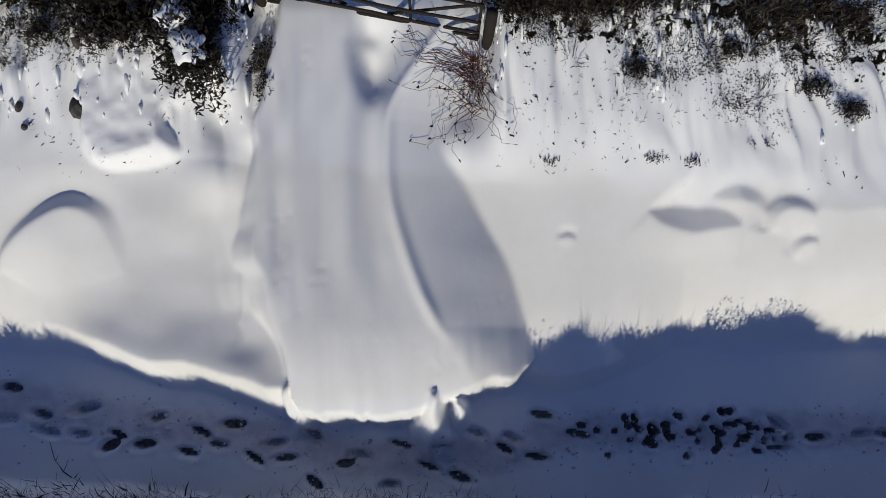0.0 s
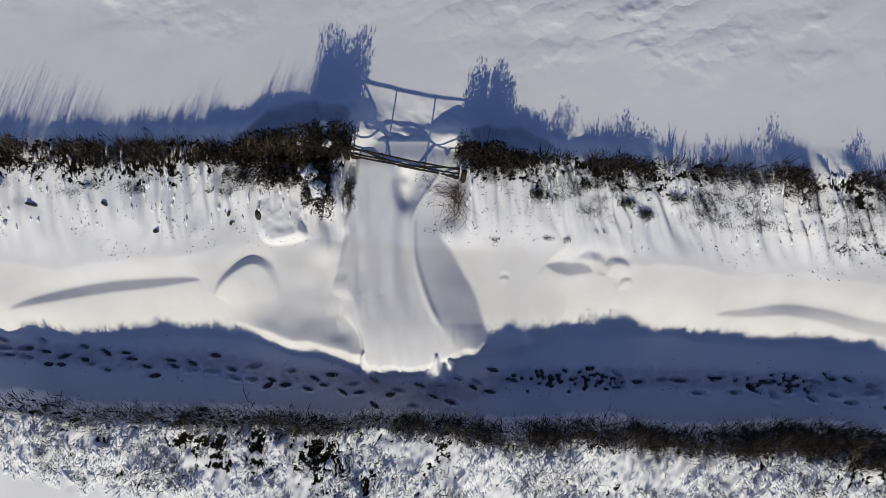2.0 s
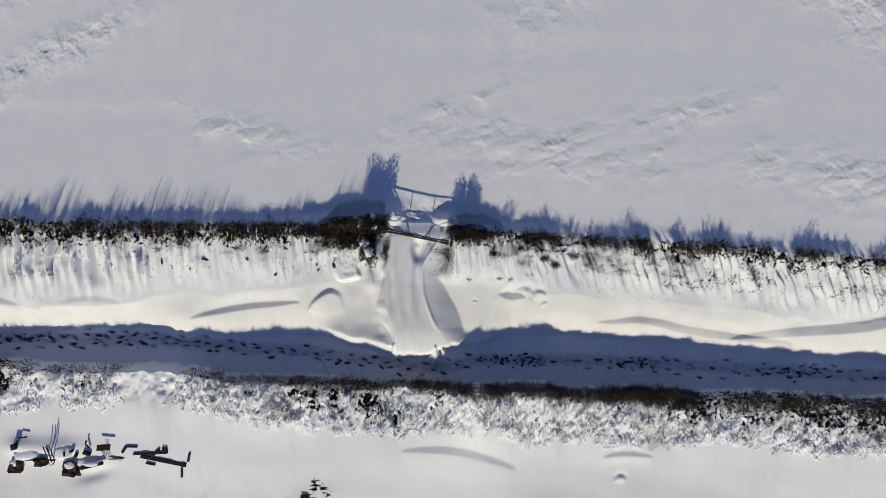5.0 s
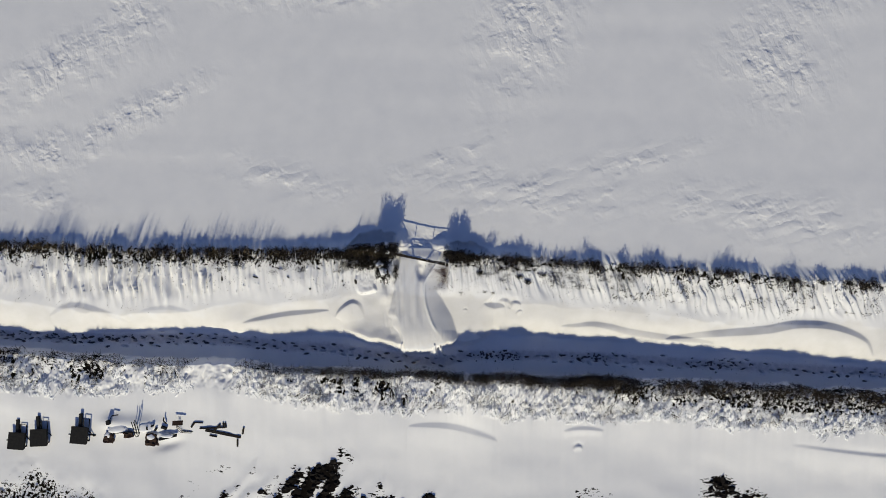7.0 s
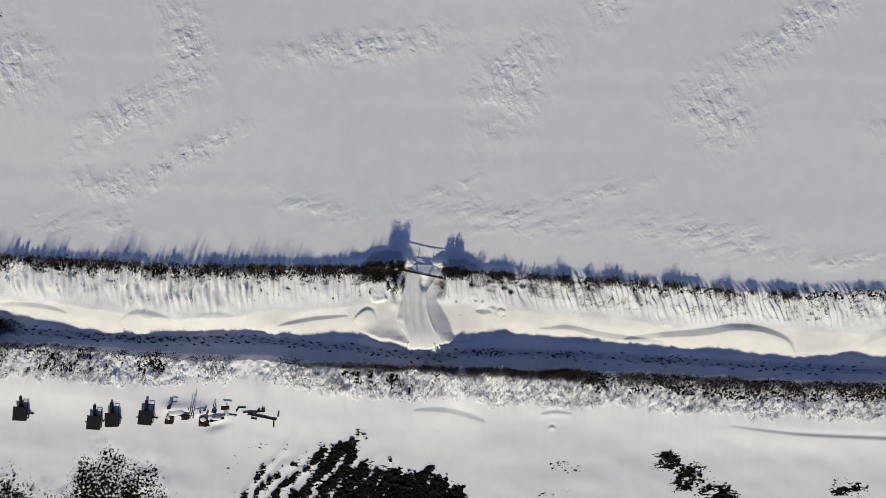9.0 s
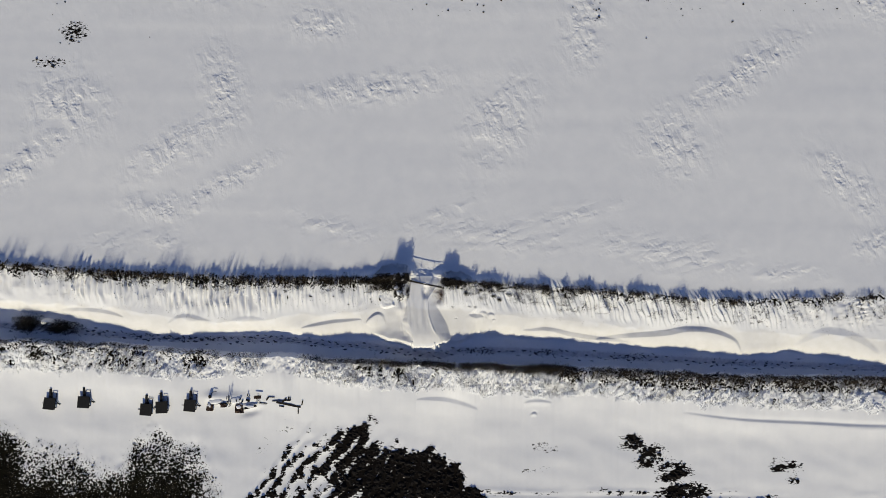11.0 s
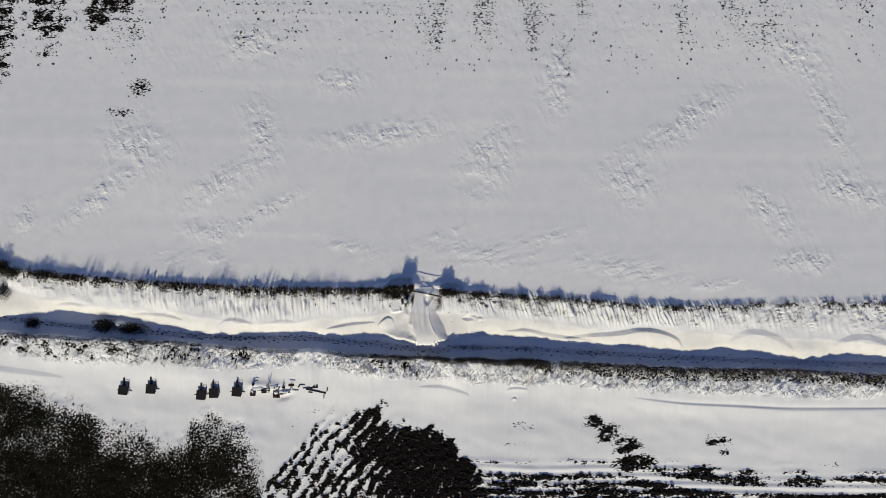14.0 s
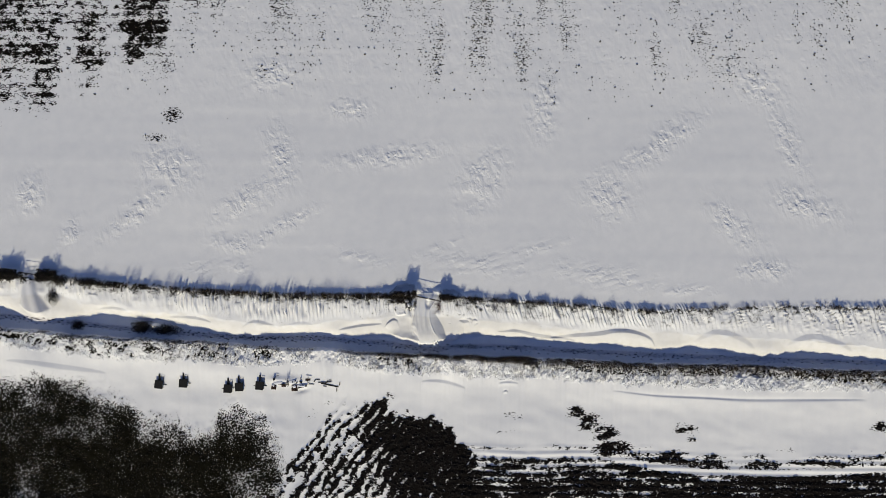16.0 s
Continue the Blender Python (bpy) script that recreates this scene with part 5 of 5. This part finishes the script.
def bramble_canes():
    g = thing("bramble", pose(0.55, 4.0, height(0.55, 4.0)), "bare reddish bramble canes arching from the gatepost over the drift", "bramble")
    gen = random.Random(5)
    for k in range(52):
        a = radians(gen.uniform(140, 300))
        reach = gen.uniform(0.35, 1.4)
        top = gen.uniform(0.35, 0.75)
        start = Vector((gen.uniform(-0.05, 0.35), gen.uniform(-0.3, 0.7), -0.05))
        pts = []
        for i in range(8):
            s = i / 7
            p = start + Vector((math.cos(a) * reach * s, math.sin(a) * reach * s, top * math.sin(min(1, s * 1.15) * math.pi * 0.62 + 0.12)))
            p += Vector((gen.uniform(-1, 1), gen.uniform(-1, 1), gen.uniform(-1, 1))) * 0.03 * s
            lift = height(p.x + 0.55, p.y + 4.0) - height(0.55, 4.0) + 0.03
            p.z = max(p.z, lift)
            pts.append(p)
            a += gen.uniform(-0.22, 0.22)
        cane = part("cane", pole(pts, 0.007, 0.003, 4), BRAMBLE, g)
        tip = pts[-1]
        v, f = blades(np.array([tip.x]), np.array([tip.y]), np.array([tip.z]), np.array([0.06]), np.array([1.3]), np.array([0.04]), 0.5)
        ob = new("leaf", mesh_of("leaf", v, f, LEAF))
        ob.parent = cane
    return g


bramble_canes()


# ---- gates ----
def gate(at, turn, span, label, deep=0.0):
    g = thing("field_gate", pose(*at, 0, 0, turn), label, "gate", "field gates")
    for k, z in enumerate((0.12, 0.22, 0.32, 0.43, 0.74, 1.25)):
        n = 9
        sag = (0.01, 0.02, 0.02, 0.03, 0.05, 0.04)[k]
        pts = [(span * i / (n - 1), 0.01 * math.sin(i * 1.3 + k), z - sag * math.sin(math.pi * i / (n - 1)) + random.uniform(-0.008, 0.008)) for i in range(n)]
        part("rail", pole(pts, 0.03 if k < 5 else 0.038, 0.026), WOOD, g, smooth=True)
    for xx in (0.03, span * 0.31, span * 0.68, span - 0.03):
        part("upright", box(0.045, 0.03, 1.22, (xx, 0.05, 0.62)), WOOD, g)
    part("brace", pole([(0.05, 0.085, 1.12), (span * 0.48, 0.085, 0.12)], 0.026), WOOD, g, smooth=True)
    part("brace", pole([(span - 0.05, 0.085, 1.12), (span * 0.48, 0.085, 0.12)], 0.026), WOOD, g, smooth=True)
    for xx in (-0.14, span + 0.14):
        part("gatepost", pole([(xx, 0, -0.8), (xx, 0, 1.12)], 0.09, 0.085, 10), WOOD, g, smooth=True)
    return g


gate((-2.66, 5.56, 1.48), -11.5, 3.46, "weathered wooden field gate half buried in drifted snow")
gate((-57.9, 8.8, 1.4), -8, 1.9, "dark wooden field gate in the bank of the lane")


# ---- implements standing on the south field ----
def implement(x, y, turn, tall):
    z = height(x, y)
    g = thing("planter_unit", pose(x, y, z, 0, 0, turn), "black square-topped iron farm implement standing in snow", "farm implement", "row of implements")
    t = tall
    hopper = part("hopper", box(1.08, 1.12, 0.2, (0, 0, t), (5, 0, 0), 0.03), IRON, g)
    part("lid", box(1.14, 1.18, 0.03, (0, 0.02, t + 0.13), (5, 0, 0), 0.008), IRON, hopper)
    part("fin", box(0.2, 1.0, 0.18, (-0.08, 0.98, t + 0.04), (8, 0, 2), 0.02), IRON, g)
    part("rear_frame", pole([(0.14, 0.5, t), (0.14, 1.15, t + 0.12), (0.55, 1.15, t + 0.12), (0.55, 0.5, t)], 0.035), IRON, g, smooth=True)
    part("axle", pole([(-0.95, -0.05, t - 0.35), (0.95, 0.05, t - 0.3)], 0.045), IRON, g, smooth=True)
    for sx in (-1, 1):
        part("leg", box(0.1, 0.1, t, (0.5 * sx, -0.35, t / 2 - 0.2)), IRON, g)
    part("strut", pole([(0.35, 0.5, t), (0.85, -0.05, t - 0.3)], 0.03), IRON, g, smooth=True)
    return g


for x, y, turn, tall in ((-38.6, -6.7, -6, 0.3), (-35.2, -6.55, -3, 0.3), (-28.95, -7.3, -4, 0.3), (-27.3, -7.05, 2, 0.3), (-24.4, -6.85, -5, 0.33)):
    implement(x, y, turn, tall)


def clod_block(sx, sy, sz, at, seed):
    """A ragged block with chipped faces."""
    bm = bmesh.new()
    bmesh.ops.create_cube(bm, size=1)
    bmesh.ops.subdivide_edges(bm, edges=bm.edges[:], cuts=4, use_grid_fill=True)
    for v in bm.verts:
        q = v.co * 3.1 + Vector((seed * 7.3, seed, 0))
        v.co += Vector((noise.noise(q), noise.noise(q + Vector((9, 0, 0))), noise.noise(q + Vector((0, 9, 0))))) * 0.22
        v.co = Vector((v.co.x * sx, v.co.y * sy, v.co.z * sz)) + Vector(at)
    return bm


def machine():
    """A cultivator under a snow load."""
    x, y = -20.0, -6.5
    z = height(x, y)
    g = thing("cultivator", pose(x, y, z), "snow-laden rusty cultivator with raised tines", "farm implement")

    def on(px, py, up=0.0):
        return height(x + px, y + py) - z + up
    for k, (px, py, sx, sy) in enumerate(((-2.45, -0.55, 0.6, 0.6), (-1.1, -0.3, 0.5, 0.4), (0.4, -0.7, 0.75, 0.75))):
        part("block", clod_block(sx, sy, 0.55, (px, py, on(px, py, 0.05)), k), RUST, g)
    part("main_beam", pole([(-2.15, -0.22, on(-2.15, -0.2, 0.15)), (-1.1, -0.14, on(-1.1, -0.1, 0.25)), (-0.3, -0.2, on(-0.3, -0.2, 0.2))], 0.04), IRON, g, smooth=True)
    for k, (px, wide) in enumerate(((-0.5, 0.3), (-0.42, 0.16))):
        h0 = on(px, -0.3, 0.1)
        hoop = [(px - wide / 2, 0.62, h0 + 0.75), (px - wide / 2, 0.1, h0 + 0.35), (px - wide / 2, -0.3, h0 + 0.1), (px - wide * 0.3, -0.47 + 0.1 * k, h0 + 0.05), (px + wide * 0.2, -0.45 + 0.1 * k, h0 + 0.05), (px + wide / 2, -0.25, h0 + 0.1), (px + wide / 2, 0.2, h0 + 0.4), (px + wide * 0.6, 0.68, h0 + 0.8)]
        part("tine", pole(hoop, 0.028, 0.022), IRON, g, smooth=True)
    part("lever", pole([(-0.55, -0.1, on(-0.5, 0, 0.1)), (-0.35, 0.75, on(-0.5, 0, 0.85))], 0.025), IRON, g, smooth=True)
    part("plate", box(0.24, 0.3, 0.3, (-2.37, 0.55, on(-2.37, 0.55, 0.1)), (8, 5, 12), 0.02), IRON, g)
    part("hook", pole([(-2.3, 0.75, on(-2.3, 0.8, 0.05)), (-2.15, 1.0, on(-2.2, 1, 0.2)), (-1.75, 1.05, on(-1.7, 1, 0.15))], 0.04), IRON, g, smooth=True)
    part("hook", pole([(1.35, 0.85, on(1.35, 0.85, 0.2)), (1.3, 0.65, on(1.3, 0.65, 0.2)), (1.45, 0.42, on(1.45, 0.4, 0.08))], 0.045), IRON, g, smooth=True)
    for px, py, sx, sy, tw in ((1.3, 0.15, 0.4, 0.16, -20), (0.55, 0.3, 0.2, 0.12, 30), (0.2, 0.15, 0.1, 0.25, 10), (0.75, 0.05, 0.14, 0.2, -30)):
        part("bracket", box(sx, sy, 0.3, (px, py, on(px, py, 0.05)), (14, 8, tw), 0.02), IRON, g)
    part("guard", box(0.7, 0.32, 0.04, (2.35, 0.5, on(2.35, 0.5, 0.42)), (-10, 4, 2), 0.01), RUST, g)
    for k in range(3):
        o = 0.06 * k
        part("pipe", pole([(2.2 + o, 0.35, on(2.2, 0.3, 0.38)), (2.25 + o, 0.0 + o, on(2.2, 0, 0.2)), (2.4 + o, -0.2 + o, on(2.4, -0.2, 0.1)), (3.1 + o, -0.27 + o, on(3.1, -0.3, 0.05))], 0.018), IRON, g, smooth=True)
    part("drawbar", box(1.25, 0.2, 0.14, (1.55, -0.52, on(1.5, -0.5, 0.22)), (0, -4, 14), 0.02), IRON, g)
    for k, (px, py, pz, rx, ry, rz) in enumerate(((-1.75, 0.1, 0.04, 0.75, 0.36, 0.1), (0.05, 0.2, 0.03, 0.6, 0.4, 0.1), (0.95, -0.35, 0.06, 0.5, 0.25, 0.08), (1.5, -0.43, 0.29, 0.5, 0.14, 0.05), (-2.5, -0.35, 0.24, 0.25, 0.2, 0.07), (0.4, -0.5, 0.26, 0.3, 0.2, 0.06))):
        bm = bmesh.new()
        bmesh.ops.create_icosphere(bm, subdivisions=3, radius=1)
        for v in bm.verts:
            v.co *= 0.9 + 0.3 * noise.noise(v.co * 1.3 + Vector((4 * k, 0, 0))) + 0.14 * noise.noise(v.co * 3.5 + Vector((4 * k, 0, 0)))
            v.co = Vector((v.co.x * rx + px, v.co.y * ry + py, v.co.z * rz + on(px, py, pz)))
        part("snow_load", bm, SNOW, g, "rounded white snow lying on the frame", True)
    return g


machine()
for k, (x0, y0, x1, y1, w) in enumerate(((-15.9, -6.55, -13.45, -7.05, 0.18), (-16.3, -6.44, -14.5, -6.37, 0.09), (-15.4, -6.68, -14.87, -6.18, 0.14), (-16.88, -6.36, -16.64, -6.03, 0.13), (-16.65, -6.03, -16.05, -6.05, 0.07), (-14.67, -6.03, -14.62, -6.4, 0.09), (-14.52, -6.03, -14.46, -6.4, 0.09), (-15.63, -6.93, -15.12, -7.02, 0.09), (-13.23, -6.38, -13.33, -6.84, 0.12), (-13.69, -7.18, -13.71, -7.72, 0.1))):
    cx, cy = (x0 + x1) / 2, (y0 + y1) / 2
    ln = math.dist((x0, y0), (x1, y1))
    z0, z1 = height(x0, y0), height(x1, y1)
    rise = math.degrees(math.atan2(z1 - z0, ln))
    ob = part("timber", box(ln, w, 0.09, bevel=0.012), WOOD)
    ob.matrix_world = pose(cx, cy, max((z0 + z1) / 2, height(cx, cy)) + 0.05, 0, -rise, math.degrees(math.atan2(y1 - y0, x1 - x0)))
    tagged(ob, "dark weathered timber lying half buried in snow", "timber", "scattered timbers")


# ---- stones and a lone twig ----
def stone(x, y, sx, sy, sz):
    bm = bmesh.new()
    bmesh.ops.create_icosphere(bm, subdivisions=2, radius=0.5)
    for v in bm.verts:
        n = noise.noise(v.co * 2.3 + Vector((x, y, 0)))
        v.co = Vector((v.co.x * sx, v.co.y * sy, v.co.z * sz)) * (1 + 0.35 * n)
        v.co.x = max(-0.4 * sx, min(0.4 * sx, v.co.x))
    ob = part("stone", bm, STONE)
    ob.matrix_world = pose(x, y, height(x, y) + 0.1 * sz, 20, 0, 30 * x)
    return tagged(ob, "dark wet stone showing through the bank's snow", "stone", "bank stones")


for x, y, sx, sy, sz in ((-5.5, 3.72, 0.24, 0.36, 0.3), (-6.45, 3.75, 0.09, 0.2, 0.15), (-6.4, 3.45, 0.1, 0.1, 0.12), (-5.5, 4.7, 0.16, 0.2, 0.2), (-8.7, 3.2, 0.14, 0.18, 0.18), (-12.5, 4.0, 0.5, 0.1, 0.12), (-14.8, 3.9, 0.45, 0.1, 0.12), (-10.2, 4.0, 0.1, 0.22, 0.14)):
    stone(x, y, sx, sy, sz)
twig = thing("twig", pose(-6.05, -2.2, height(-6.05, -2.2)), "bare forked twig sticking out of the lane's snow", "twig")
part("stem", pole([(0, 0, -0.1), (0.0, 0.2, 0.25), (-0.02, 0.45, 0.5), (0.0, 0.75, 0.7)], 0.012, 0.004, 5), HEATHER, twig)
part("side_shoot", pole([(0, 0.2, 0.25), (0.1, 0.32, 0.36), (0.16, 0.42, 0.42)], 0.006, 0.003, 5), HEATHER, twig)
part("side_shoot", pole([(-0.01, 0.42, 0.47), (0.07, 0.52, 0.55)], 0.006, 0.003, 5), HEATHER, twig)
